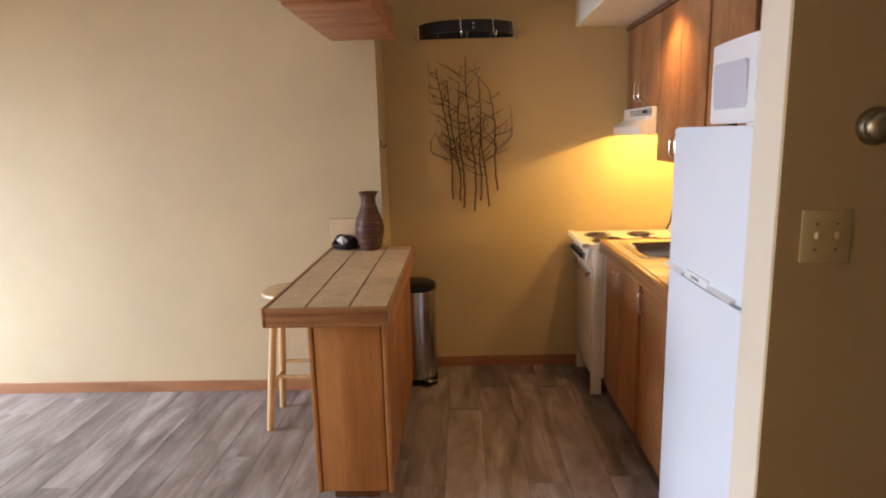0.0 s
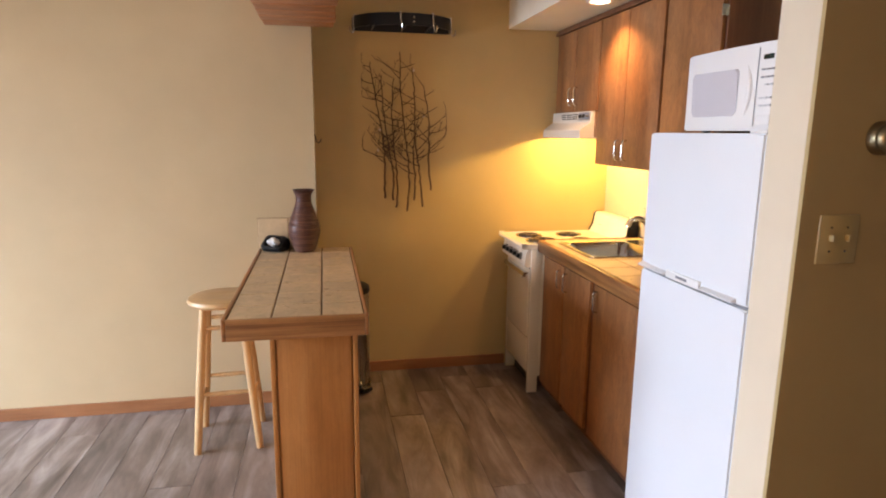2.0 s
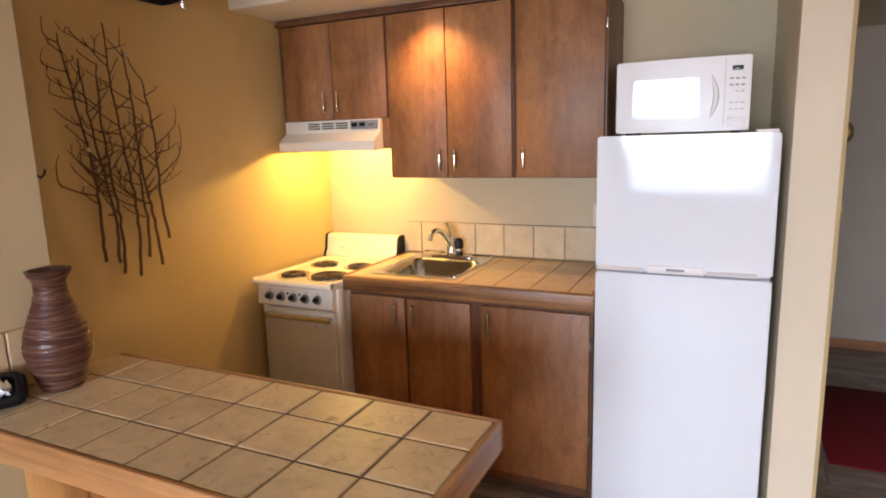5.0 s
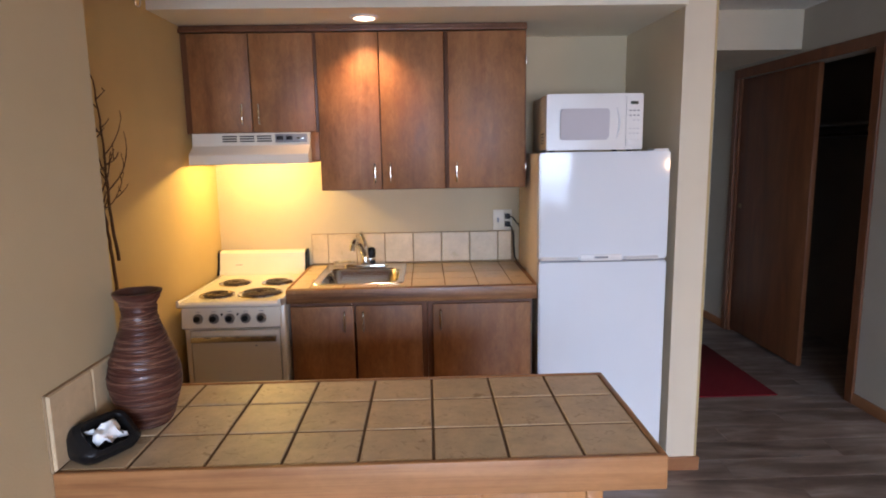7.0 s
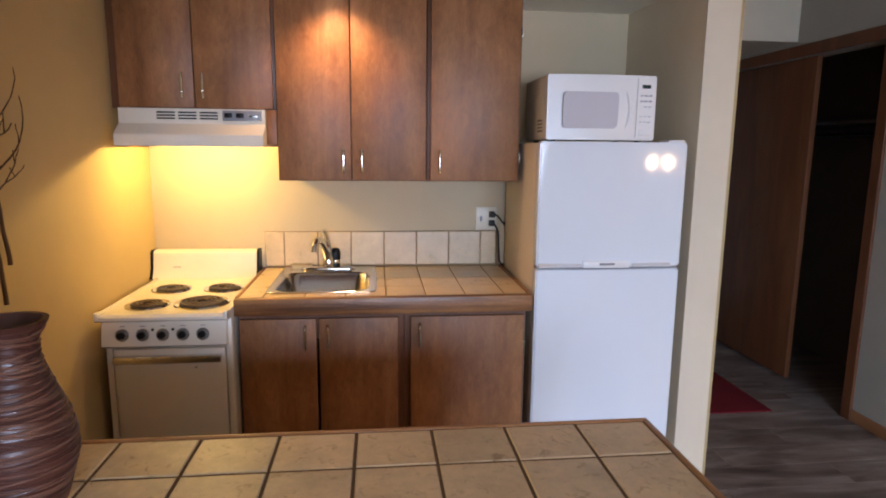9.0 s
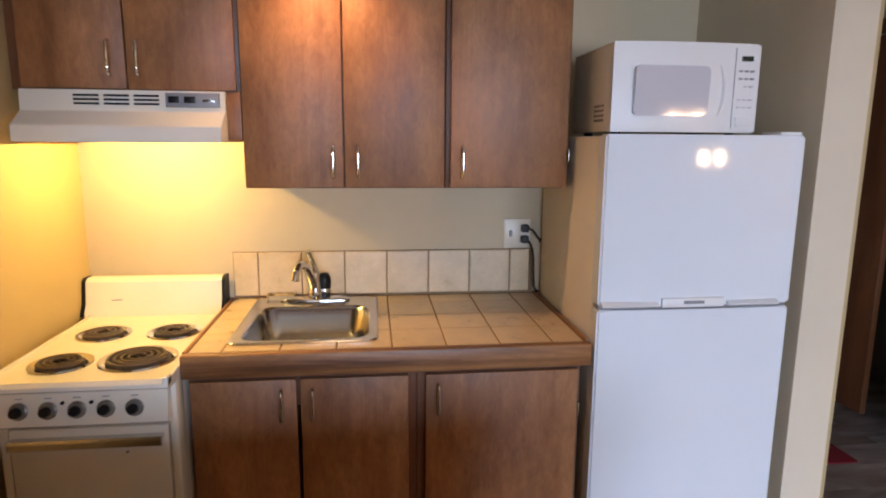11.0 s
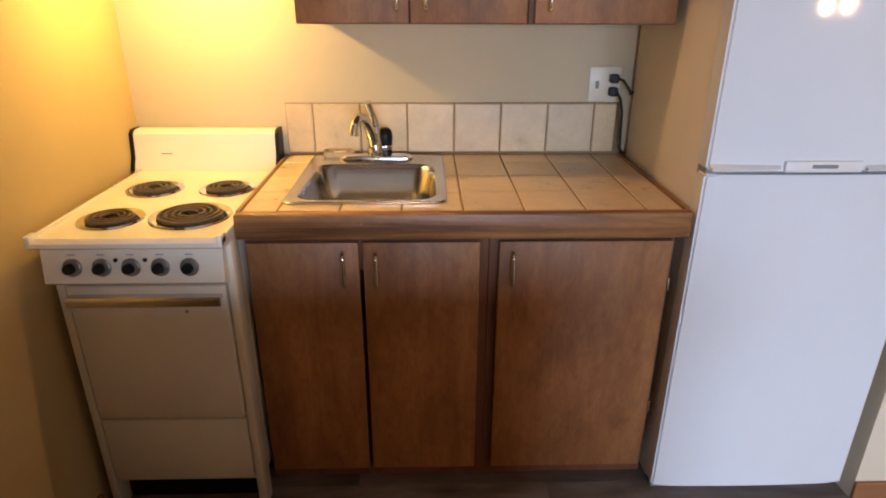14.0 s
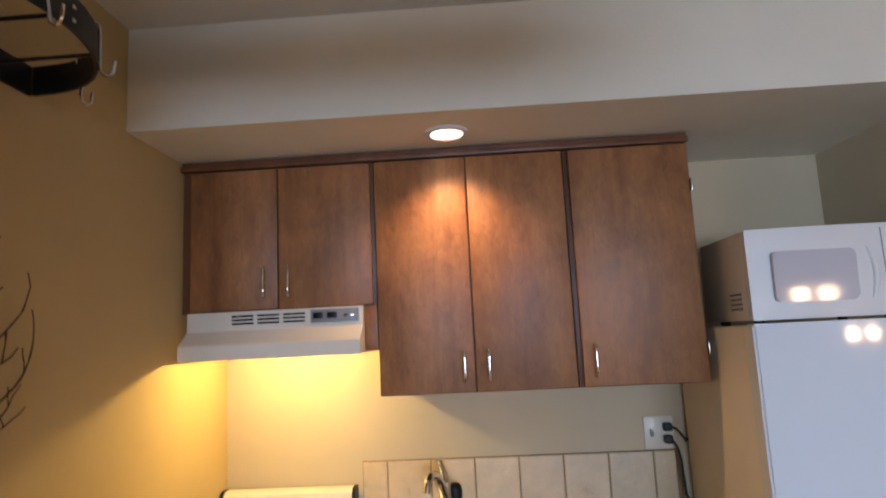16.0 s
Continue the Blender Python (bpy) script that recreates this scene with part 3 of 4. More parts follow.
def base_cabinet(label, x0, x1, doors):
    c = thing("base_cabinet", label, "cabinet", ((x0 + x1) / 2, -0.3, 0), "base cabinets")
    part("body", box(x0, x1, -0.470, 0.0, 0.045, 0.740), WOOD_FRAME, c, smooth=False)
    edges = [x0] + [v for a, b in zip(doors, doors[1:]) for v in (a[1] - 0.003, b[0] + 0.003)] + [x1]
    for a, b in zip(edges[::2], edges[1::2]):
        part("face_frame", box(a, b, -0.572, -0.4705, 0.045, 0.740), WOOD_FRAME, c, smooth=False)
    part("top_rail", box(x0, x1, -0.572, -0.552, 0.7405, 0.8495), WOOD_FRAME, c)
    for xs in (x0, x1 - 0.016):
        part("side_panel", box(xs, xs + 0.016, -0.5515, 0.0, 0.7405, 0.8495), WOOD_FRAME, c)
    part("toe_kick", box(x0 + 0.001, x1 - 0.001, -0.52, -0.505, 0.0, 0.046), WOOD_FRAME, c)
    for d in doors:
        slab_door(c, d[0], d[1], 0.082, 0.826, -0.591, d[2])
    return c


base_cabinet("stained birch two-door base cabinet under the sink", 0.490, 1.128, [(0.496, 0.786, (0.746, 0.752)), (0.797, 1.104, (0.832, 0.752))])
b3 = base_cabinet("stained birch one-door base cabinet beside the fridge", 1.130, 1.622, [(1.154, 1.612, (1.190, 0.752))])
for z in (0.30, 0.70):
    part("hinge", box(1.612, 1.618, -0.594, -0.568, z - 0.02, z + 0.02, bevel=0.0015), BRONZE, b3, "small dark hinge")

ct = thing("countertop", "cream tiled countertop with a thick oak front edge", "countertop", (1.06, -0.3, 0.846))
bm = box(0.488, 0.616, -0.602, 0.0, 0.850, 0.9148)
add_box(bm, 0.996, 1.634, -0.602, 0.0, 0.850, 0.9148)
add_box(bm, 0.616, 0.996, -0.602, -0.525, 0.850, 0.9148)
add_box(bm, 0.616, 0.996, -0.100, 0.0, 0.850, 0.9148)
part("grout_bed", bm, GROUT_PALE, ct, smooth=False)
part("front_edge", box(0.486, 1.636, -0.630, -0.602, 0.850, 0.9180, bevel=0.006, seg=3), OAK_COUNTER, ct, "oak edging board")
part("side_edge", box(1.622, 1.636, -0.602, 0.0, 0.9113, 0.9215, bevel=0.003), OAK_Y, ct, "oak edging strip")
part("side_edge", box(0.486, 0.497, -0.602, 0.0, 0.9113, 0.9200, bevel=0.003), OAK_Y, ct, "oak edging strip")


def tile_mesh(name, w, d, h, material, bevel=0.0025):
    """A tile that lies flat, its base at the origin's height."""
    bm = bmesh.new()
    add_box(bm, -w / 2, w / 2, -d / 2, d / 2, 0, h)
    top = [e for e in bm.edges if all(v.co.z > h / 2 for v in e.verts)]
    bmesh.ops.bevel(bm, geom=top, offset=bevel, segments=1, affect="EDGES")
    return mesh_of(name, bm, material)


TILES = {}


def lay_tile(parent, material, x0, x1, y0, y1, z, h=0.008, m=None):
    key = (material.name, round(x1 - x0, 3), round(y1 - y0, 3), h)
    if key not in TILES:
        TILES[key] = tile_mesh("tile", x1 - x0, y1 - y0, h, material)
    ob = new("tile", TILES[key])
    ob.parent = parent
    ob.matrix_parent_inverse = parent.matrix_world.inverted()
    tilt = pose(0, 0, 0, random.uniform(-0.25, 0.25), random.uniform(-0.25, 0.25), random.uniform(-0.15, 0.15))
    at = Matrix.Translation(((x0 + x1) / 2, (y0 + y1) / 2, z))
    ob.matrix_basis = (m if m is not None else Matrix()) @ at @ tilt
    return ob


cols = [0.498, 0.588] + [0.588 + 0.1565 * k for k in range(1, 7)] + [1.621]
rows = [-0.602, -0.438, -0.278, -0.118, -0.012]
G = 0.0022
for a, b in zip(cols, cols[1:]):
    for c, d in zip(rows, rows[1:]):
        x0, x1, y0, y1 = a + G, b - G, c + G, d - G
        if x1 > 0.604 and x0 < 1.008 and y1 > -0.54:
            # cut round the sink
            if x0 < 0.600:
                lay_tile(ct, TILE_CREAM, x0, 0.610, y0, y1, 0.9090)
            if x1 > 1.010:
                lay_tile(ct, TILE_CREAM, 1.004, x1, y0, y1, 0.9090)
            if y0 < -0.54:
                lay_tile(ct, TILE_CREAM, max(x0, 0.600), min(x1, 1.010), y0, -0.540, 0.9090)
            continue
        lay_tile(ct, TILE_CREAM, x0, x1, y0, y1, 0.9090)

bs = thing("backsplash", "single row of cream tiles along the counter wall", "backsplash", (1.06, 0, 0.91))
part("grout_bed", box(0.498, 1.622, -0.006, 0.0, 0.917, 1.090), GROUT_PALE, bs)
upright = Matrix.Translation((0, 0, 0)) @ Matrix.Rotation(radians(90), 4, "X")
for a, b in zip(cols, cols[1:]):
    lay_tile(bs, TILE_CREAM, a + G, min(b, 1.604) - G, 0.926, 1.087, 0.004, m=upright)


def rounded(w, d, r, n=6):
    pts = []
    for cx, cy, a0 in ((w - r, d - r, 0), (-w + r, d - r, 90), (-w + r, -d + r, 180), (w - r, -d + r, 270)):
        for i in range(n + 1):
            a = radians(a0 + 90 * i / n)
            pts.append((cx + r * math.cos(a), cy + r * math.sin(a)))
    return pts


def sink():
    s = thing("kitchen_sink", "small stainless steel drop-in sink", "sink", (0.815, -0.3, 0.915))
    cx, cy = 0.803, -0.299
    levels = [(0.215, 0.256, 0.030, 0.9175, 0.0), (0.2155, 0.2565, 0.030, 0.9215, 0.0), (0.212, 0.253, 0.030, 0.9245, 0.0), (0.206, 0.247, 0.030, 0.9225, 0.0),
              (0.188, 0.186, 0.055, 0.9205, -0.040), (0.178, 0.176, 0.055, 0.908, -0.040), (0.160, 0.158, 0.055, 0.790, -0.040),
              (0.138, 0.136, 0.05, 0.772, -0.040), (0.03, 0.03, 0.0299, 0.768, -0.040)]
    bm = bmesh.new()
    rings = [[bm.verts.new((cx + u, cy + v + dy, z)) for u, v in rounded(w, d, r)] for w, d, r, z, dy in levels]
    k = len(rings[0])
    for a, b in zip(rings, rings[1:]):
        for i in range(k):
            bm.faces.new((a[i], a[(i + 1) % k], b[(i + 1) % k], b[i]))
    bm.faces.new(rings[-1])
    part("basin", bm, STEEL_X, s)
    part("drain", add_lathe(bmesh.new(), [(0.034, 0), (0.030, 0.003), (0.02, 0.001), (0, 0.001)], (cx, cy - 0.040, 0.769), 24), CHROME, s, "chrome drain")
    return s


sink()


def faucet():
    f = thing("faucet", "chrome single-lever kitchen faucet with an arched spout", "faucet", (0.80, -0.10, 0.92))
    x, y = 0.798, -0.084
    bm = bmesh.new()
    ring = rounded(0.122, 0.024, 0.0235)
    lv = [(1.0, 0.9225), (1.0, 0.928), (0.9, 0.934)]
    rings = [[bm.verts.new((x + u * k, y + v * k, z)) for u, v in ring] for k, z in lv]
    n = len(ring)
    for a, b in zip(rings, rings[1:]):
        for i in range(n):
            bm.faces.new((a[i], a[(i + 1) % n], b[(i + 1) % n], b[i]))
    bm.faces.new(rings[-1])
    part("base_plate", bm, CHROME, f)
    part("column", add_lathe(bmesh.new(), [(0.026, 0.932), (0.025, 0.96), (0.020, 0.99), (0.018, 1.025), (0.010, 1.038), (0, 1.04)], (x, y, 0), 24), CHROME, f)
    pts = [(x, y, 0.950), (x - 0.010, y - 0.022, 1.005), (x - 0.024, y - 0.058, 1.055), (x - 0.038, y - 0.098, 1.072), (x - 0.049, y - 0.132, 1.058), (x - 0.053, y - 0.142, 1.026)]
    smoothed = []
    for i in range(len(pts) - 1):
        p0, p1, p2, p3 = (Vector(pts[max(0, min(len(pts) - 1, j))]) for j in (i - 1, i, i + 1, i + 2))
        for k in range(5):
            t = k / 5
            smoothed.append(0.5 * (2 * p1 + (p2 - p0) * t + (2 * p0 - 5 * p1 + 4 * p2 - p3) * t * t + (3 * p1 - p0 - 3 * p2 + p3) * t ** 3))
    smoothed.append(Vector(pts[-1]))
    rad = [0.017 - 0.0045 * i / len(smoothed) for i in range(len(smoothed))]
    rad[-3:] = [0.0140, 0.0150, 0.0150]
    part("spout", tube(smoothed, rad, 14), CHROME, f)
    part("lever", tube([(x, y, 1.03), (x - 0.003, y - 0.004, 1.055), (x - 0.010, y - 0.012, 1.080), (x - 0.018, y - 0.022, 1.108)], [0.017, 0.013, 0.011, 0.0125], 12), CHROME, f)
    sp = part("side_sprayer", add_lathe(bmesh.new(), [(0.022, 0.9225), (0.022, 0.940), (0.020, 0.946), (0.022, 0.960), (0.025, 0.990), (0.022, 1.008), (0.013, 1.018), (0, 1.02)], (x + 0.031, y + 0.020, 0), 22), BLACK, f, "black side sprayer")
    part("band", add_lathe(bmesh.new(), [(0.0235, 0.950), (0.0245, 0.954), (0.0245, 0.960), (0.0235, 0.964)], (x + 0.031, y + 0.020, 0), 22), CHROME, sp, "chrome band")
    return f


faucet()
dish = thing("soap_dish", "pale tan speckled soap dish behind the sink", "dish", (0.66, -0.05, 0.914))
bm = bmesh.new()
rings = []
for k, z in ((0.8, 0.9175), (1.0, 0.921), (1.12, 0.939), (1.04, 0.939), (0.92, 0.9235), (0.7, 0.9215)):
    rings.append([bm.verts.new((0.672 + u * k, -0.042 + v * k, z)) for u, v in rounded(0.046, 0.026, 0.012)])
n = len(rings[0])
for a, b in zip(rings, rings[1:]):
    for i in range(n):
        bm.faces.new((a[i], a[(i + 1) % n], b[(i + 1) % n], b[i]))
bm.faces.new(rings[-1])
bm.faces.new(list(reversed(rings[0])))
part("bowl", bm, ceramic("speckled_dish", (0.52, 0.40, 0.25), (0.22, 0.13, 0.06), 0.35), dish)
part("soap", box(0.650, 0.694, -0.056, -0.030, 0.924, 0.937, bevel=0.005), enamel("tan_soap", (0.60, 0.46, 0.28), 0.4), dish, "tan bar of soap")


def fridge():
    f = thing("fridge", "white top-freezer fridge with a closed freezer door", "fridge", (1.93, -0.3, 0))
    x0, x1 = 1.640, 2.226
    part("body", box(x0 + 0.004, x1 - 0.004, -0.5820, -0.03, 0.03, 1.509, bevel=0.004), SIDE_WARM_LIT, f, "textured side panels, warm lamp light put in their colour")
    part("gasket", box(x0 + 0.012, x1 - 0.012, -0.5900, -0.5810, 0.05, 1.495), GREY_TRIM, f)
    for name, z0, z1 in (("freezer_door", 1.030, 1.514), ("fridge_door", 0.045, 1.019)):
        bm = bmesh.new()
        n = 12
        out = [(x0, -0.5880)] + [(x0 + (x1 - x0) * i / n, -0.6420 - 0.006 * math.sin(math.pi * i / n)) for i in range(n + 1)] + [(x1, -0.5880)]
        add_prism(bm, out, "z", z0, z1)
        bmesh.ops.bevel(bm, geom=[e for e in bm.edges if abs(e.verts[0].co.z - e.verts[1].co.z) < 1e-5 or abs(e.verts[0].co.y + 0.642) < 1e-4], offset=0.006, segments=3, affect="EDGES")
        d = part(name, bm, WHITE, f)
        if name == "freezer_door":
            part("handle", add_prism(bmesh.new(), [(-0.6400, 1.032), (-0.6600, 1.031), (-0.6620, 1.035), (-0.6500, 1.042), (-0.6400, 1.046)], "x", x0 + 0.008, x0 + 0.175), WHITE_PLASTIC, d, "moulded white handle lip")
            part("handle", add_prism(bmesh.new(), [(-0.6400, 1.032), (-0.6600, 1.031), (-0.6620, 1.035), (-0.6500, 1.042), (-0.6400, 1.046)], "x", x0 + 0.385, x0 + 0.540), WHITE_PLASTIC, d, "moulded white handle lip")
            nb = part("name_panel", box(x0 + 0.185, x0 + 0.375, -0.6560, -0.6400, 1.026, 1.054, bevel=0.004), WHITE_PLASTIC, d, "white plastic name panel")
            part("emblem", box(x0 + 0.250, x0 + 0.312, -0.6575, -0.6550, 1.037, 1.046, bevel=0.0005), GREY_TRIM, nb)
    part("gap_strip", box(x0 + 0.006, x1 - 0.006, -0.6280, -0.5880, 1.018, 1.031), GREY_TRIM, f)
    part("hinge_cover", box(x1 - 0.075, x1 - 0.008, -0.6340, -0.55, 1.514, 1.524, bevel=0.003), WHITE_PLASTIC, f)
    part("base_grille", box(x0 + 0.02, x1 - 0.02, -0.5970, -0.5770, 0.0, 0.042), GREY_TRIM, f)
    return f


fridge()


def microwave():
    m = thing("microwave", "white microwave oven with a grey door window", "microwave", (1.91, -0.35, 1.507))
    x0, x1, z0, z1, yf, yb = 1.688, 2.130, 1.523, 1.772, -0.552, -0.205
    part("case", box(x0, x1, yf + 0.03, yb, z0, z1, bevel=0.004), SIDE_WARM_LIT, m, "metal case, warm lamp light put in its colour")
    n = 10
    front = [(x0, yf + 0.032)] + [(x0 + (x1 - x0) * i / n, yf + 0.010 - 0.012 * math.sin(math.pi * i / n)) for i in range(n + 1)] + [(x1, yf + 0.032)]
    bm = add_prism(bmesh.new(), front, "z", z0 - 0.001, z1 + 0.001)
    bmesh.ops.bevel(bm, geom=[e for e in bm.edges if abs(e.verts[0].co.z - e.verts[1].co.z) < 1e-5], offset=0.004, segments=2, affect="EDGES")
    fr = part("front", bm, WHITE_PLASTIC, m)
    wc = Vector((x0 + 0.172, yf, z0 + 0.1145))
    tip = Matrix.Translation(wc) @ Matrix.Rotation(radians(1.2), 4, "Z") @ Matrix.Rotation(radians(2.6), 4, "X")
    bm = add_prism(bmesh.new(), rounded(0.112, 0.070, 0.014), "y", -0.0070, 0.004)
    top = [e for e in bm.edges if all(v.co.y < 0 for v in e.verts)]
    bmesh.ops.bevel(bm, geom=top, offset=0.003, segments=2, affect="EDGES")
    bmesh.ops.transform(bm, matrix=tip, verts=bm.verts[:])
    part("window", bm, WINDOW_GREY, fr, "grey mesh door window")
    pts = [(x1 - 0.124 + 0.018 * math.sin(math.pi * i / 10), yf + 0.002, z0 + 0.045 + 0.145 * i / 10) for i in range(11)]
    part("handle", tube(pts, [0.003 + 0.007 * math.sin(math.pi * i / 10) for i in range(11)], 12), WHITE_PLASTIC, fr, "curved white door grip")
    part("panel_joint", box(x1 - 0.0805, x1 - 0.0795, yf + 0.0005, yf + 0.006, z0 + 0.012, z1 - 0.012), GREY_TRIM, fr)
    part("display", box(x1 - 0.060, x1 - 0.026, yf + 0.001, yf + 0.012, z1 - 0.048, z1 - 0.034, bevel=0.001), DISPLAY, fr, "dark green clock display")
    for r in range(5):
        for c in range(3):
            if r in (2,) and c == 0:
                continue
            part("button", box(x1 - 0.066 + c * 0.018, x1 - 0.055 + c * 0.018, yf + 0.002, yf + 0.012, z1 - 0.078 - r * 0.0215 - (0.016 if r > 2 else 0), z1 - 0.073 - r * 0.0215 - (0.016 if r > 2 else 0), bevel=0.0005), GREY_TRIM if r < 2 else GREY_PALE, fr)
    part("door_release", box(x1 - 0.068, x1 - 0.014, yf + 0.001, yf + 0.012, z0 + 0.016, z0 + 0.044, bevel=0.002), WHITE_PLASTIC, fr)
    for i in range(5):
        for k in range(4):
            part("vent_hole", box(x0 - 0.001, x0 + 0.002, yf + 0.07 + i * 0.016, yf + 0.078 + i * 0.016, z0 + 0.030 + k * 0.014, z0 + 0.037 + k * 0.014), BLACK, m)
    for x in (x0 + 0.04, x1 - 0.04):
        for y in (yf + 0.07, yb - 0.05):
            part("foot", add_lathe(bmesh.new(), [(0.014, 1.5085), (0.014, 1.5245)], (x, y, 0), 14), RUBBER, m)
    return m


microwave()

ol = thing("wall_outlet", "cream double wall plate with a switch and two plugs", "outlet", (1.555, -0.004, 1.15))
plate = part("plate", box(1.503, 1.606, -0.007, 0.0, 1.093, 1.205, bevel=0.002), CREAM_PLASTIC, ol)
part("toggle", box(1.524, 1.534, -0.016, -0.006, 1.137, 1.161, bevel=0.002), GREY_TRIM, plate)
part("socket_face", box(1.562, 1.596, -0.009, -0.006, 1.108, 1.190, bevel=0.002), CREAM_PLASTIC, plate)
for z, k in ((1.170, 0), (1.128, 1)):
    cd = thing("power_cord", "black power cord plugged into the wall plate", "cord", (1.58, -0.01, z), "appliance cords")
    part("plug", box(1.566, 1.594, -0.040, -0.0093, z - 0.014, z + 0.014, bevel=0.005), RUBBER, cd)
    if k == 0:
        p = [(1.592, -0.032, z), (1.605, -0.045, z - 0.004), (1.618, -0.052, z - 0.022), (1.628, -0.052, z - 0.036), (1.638, -0.045, z - 0.040), (1.639, -0.024, z - 0.05)]
    else:
        p = [(1.592, -0.034, z - 0.004), (1.600, -0.046, z - 0.020), (1.609, -0.050, z - 0.060), (1.612, -0.048, z - 0.120), (1.618, -0.040, z - 0.180), (1.630, -0.030, 0.925), (1.640, -0.02, 0.924)]
    part("cable", tube(p, 0.0042, 8), RUBBER, cd)

rl = thing("recessed_light", "lit recessed downlight in the soffit", "ceiling light", (0.876, -0.516, SOF))
part("trim_ring", add_lathe(bmesh.new(), [(0.064, 0.0), (0.064, -0.006), (0.050, -0.009), (0.046, -0.002), (0.046, 0.0)], (0.876, -0.516, SOF - 0.0005), 36), WHITE_PLASTIC, rl)
part("bulb", add_lathe(bmesh.new(), [(0.046, -0.001), (0.042, -0.006), (0.025, -0.011), (0, -0.013)], (0.876, -0.516, SOF), 28), BULB_SOFFIT, rl, "glowing frosted bulb")


# ---------------------------------------------------------------- breakfast bar
bar = thing("breakfast_bar", "honey oak breakfast bar with a tan tiled top", "breakfast bar", (1.0, -1.87, 0))
BX0, BX1, BY0, BY1, BZ = WLX + 0.001, 1.632, -2.157, -1.663, 0.883
part("body", box(BX0, 1.522, -1.993, -1.715, 0.062, 0.806, bevel=0.001), WOOD_BAR, bar)
part("toe_kick", box(BX0, 1.48, -1.955, -1.765, 0.0, 0.063), WOOD_FRAME, bar)
part("end_panel", box(1.522, 1.536, -1.987, -1.721, 0.062, 0.806, bevel=0.002), WOOD_BAR, bar, "oak veneer end panel")
for y in (-2.010, -1.715):
    part("corner_stile", box(1.500, 1.540, y, y + 0.018, 0.055, 0.806, bevel=0.003), WOOD_BAR, bar, "oak corner strip")
x = BX0 + 0.004
for w in (0.27, 0.30, 0.30, 0.26):
    part("front_panel", box(x, x + w - 0.006, -2.003, -1.991, 0.075, 0.800, bevel=0.003), WOOD_BAR, bar)
    x += w + 0.007
for a, b in ((0.40, 0.77), (0.778, 1.14), (1.148, 1.50)):
    d = part("door", box(a, b, -1.715, -1.699, 0.085, 0.770, bevel=0.0035), WOOD_DOOR, bar)
part("grout_bed", box(BX0, BX1 - 0.012, BY0 + 0.014, BY1 - 0.012, 0.806, 0.8792), GROUT, bar, smooth=False)
part("front_edge", box(BX0, BX1, BY0, BY0 + 0.0145, 0.806, BZ, bevel=0.004, seg=3), OAK_X, bar, "oak edging board")
part("back_edge", box(BX0, BX1, BY1 - 0.0125, BY1, 0.806, BZ, bevel=0.004, seg=3), OAK_X, bar, "oak edging board")
part("end_edge", box(BX1 - 0.0135, BX1, BY0 + 0.0145, BY1 - 0.0125, 0.806, BZ - 0.0005, bevel=0.003, seg=3), OAK_Y, bar, "oak edging board")
bx = [BX0] + [1.6185 - 0.160 * k for k in range(7, -1, -1)]
by = [BY0 + 0.016, -1.993, -1.824, BY1 - 0.014]
for a, b in zip(bx, bx[1:]):
    for c, d in zip(by, by[1:]):
        lay_tile(bar, TILE_BAR, a + 0.0031, b - 0.0031, c + 0.0030, d - 0.0030, 0.8725, 0.009)
side = thing("bar_backsplash", "row of tan wall tiles above the end of the bar", "backsplash", (WLX, -1.97, BZ))
part("grout_bed", box(WLX + 0.0005, WLX + 0.006, -2.158, JOG - 0.002, BZ + 0.001, 1.050), GROUT_PALE, side)
for c, d in ((-2.158, -1.998), (-1.998, JOG - 0.002)):
    lay_tile(side, TILE_CREAM, c + G, d - G, 0.888, 1.048, WLX + 0.004, 0.009, m=Matrix(((0, 0, 1, 0), (1, 0, 0, 0), (0, 1, 0, 0), (0, 0, 0, 1))))


def vase():
    v = thing("vase", "tall wine-red vase wound with ribbed reed", "vase", (0.446, -1.912, BZ))
    z0 = BZ
    prof = [(0.050, 0.0), (0.056, 0.012), (0.070, 0.06), (0.080, 0.095), (0.081, 0.122), (0.072, 0.165), (0.055, 0.212), (0.042, 0.248), (0.037, 0.276), (0.040, 0.300), (0.052, 0.320), (0.055, 0.325)]
    def radius(h):
        for (r0, h0), (r1, h1) in zip(prof, prof[1:]):
            if h0 <= h <= h1:
                return r0 + (r1 - r0) * (h - h0) / (h1 - h0)
        return prof[-1][0]
    inner = [(r - 0.008, h) for r, h in reversed(prof[1:])]
    part("body", add_lathe(bmesh.new(), prof + inner, (0.446, -1.912, z0), 40), REED, v)
    rnd = random.Random(4)
    h = 0.006
    pale, dark = bmesh.new(), bmesh.new()
    while h < 0.320:
        thick = rnd.uniform(0.0012, 0.0026)
        slant = rnd.uniform(-0.012, 0.012)
        ph = rnd.uniform(0, 6.28)
        pts = []
        for i in range(36):
            a = 2 * math.pi * i / 36
            hh = min(0.324, max(0.002, h + slant * math.cos(a + ph)))
            r = radius(hh) + thick * 0.35
            pts.append((0.446 + r * math.cos(a), -1.912 + r * math.sin(a), z0 + hh))
        add_tube(pale if rnd.random() < 0.42 else dark, pts, thick, 6, closed=True)
        h += thick * 1.95
    part("reed_winding", dark, REED, v, "dark red reed winding")
    part("worn_reed", pale, REED_GLINT, v, "reed strands coloured paler as gloss highlights")


vase()


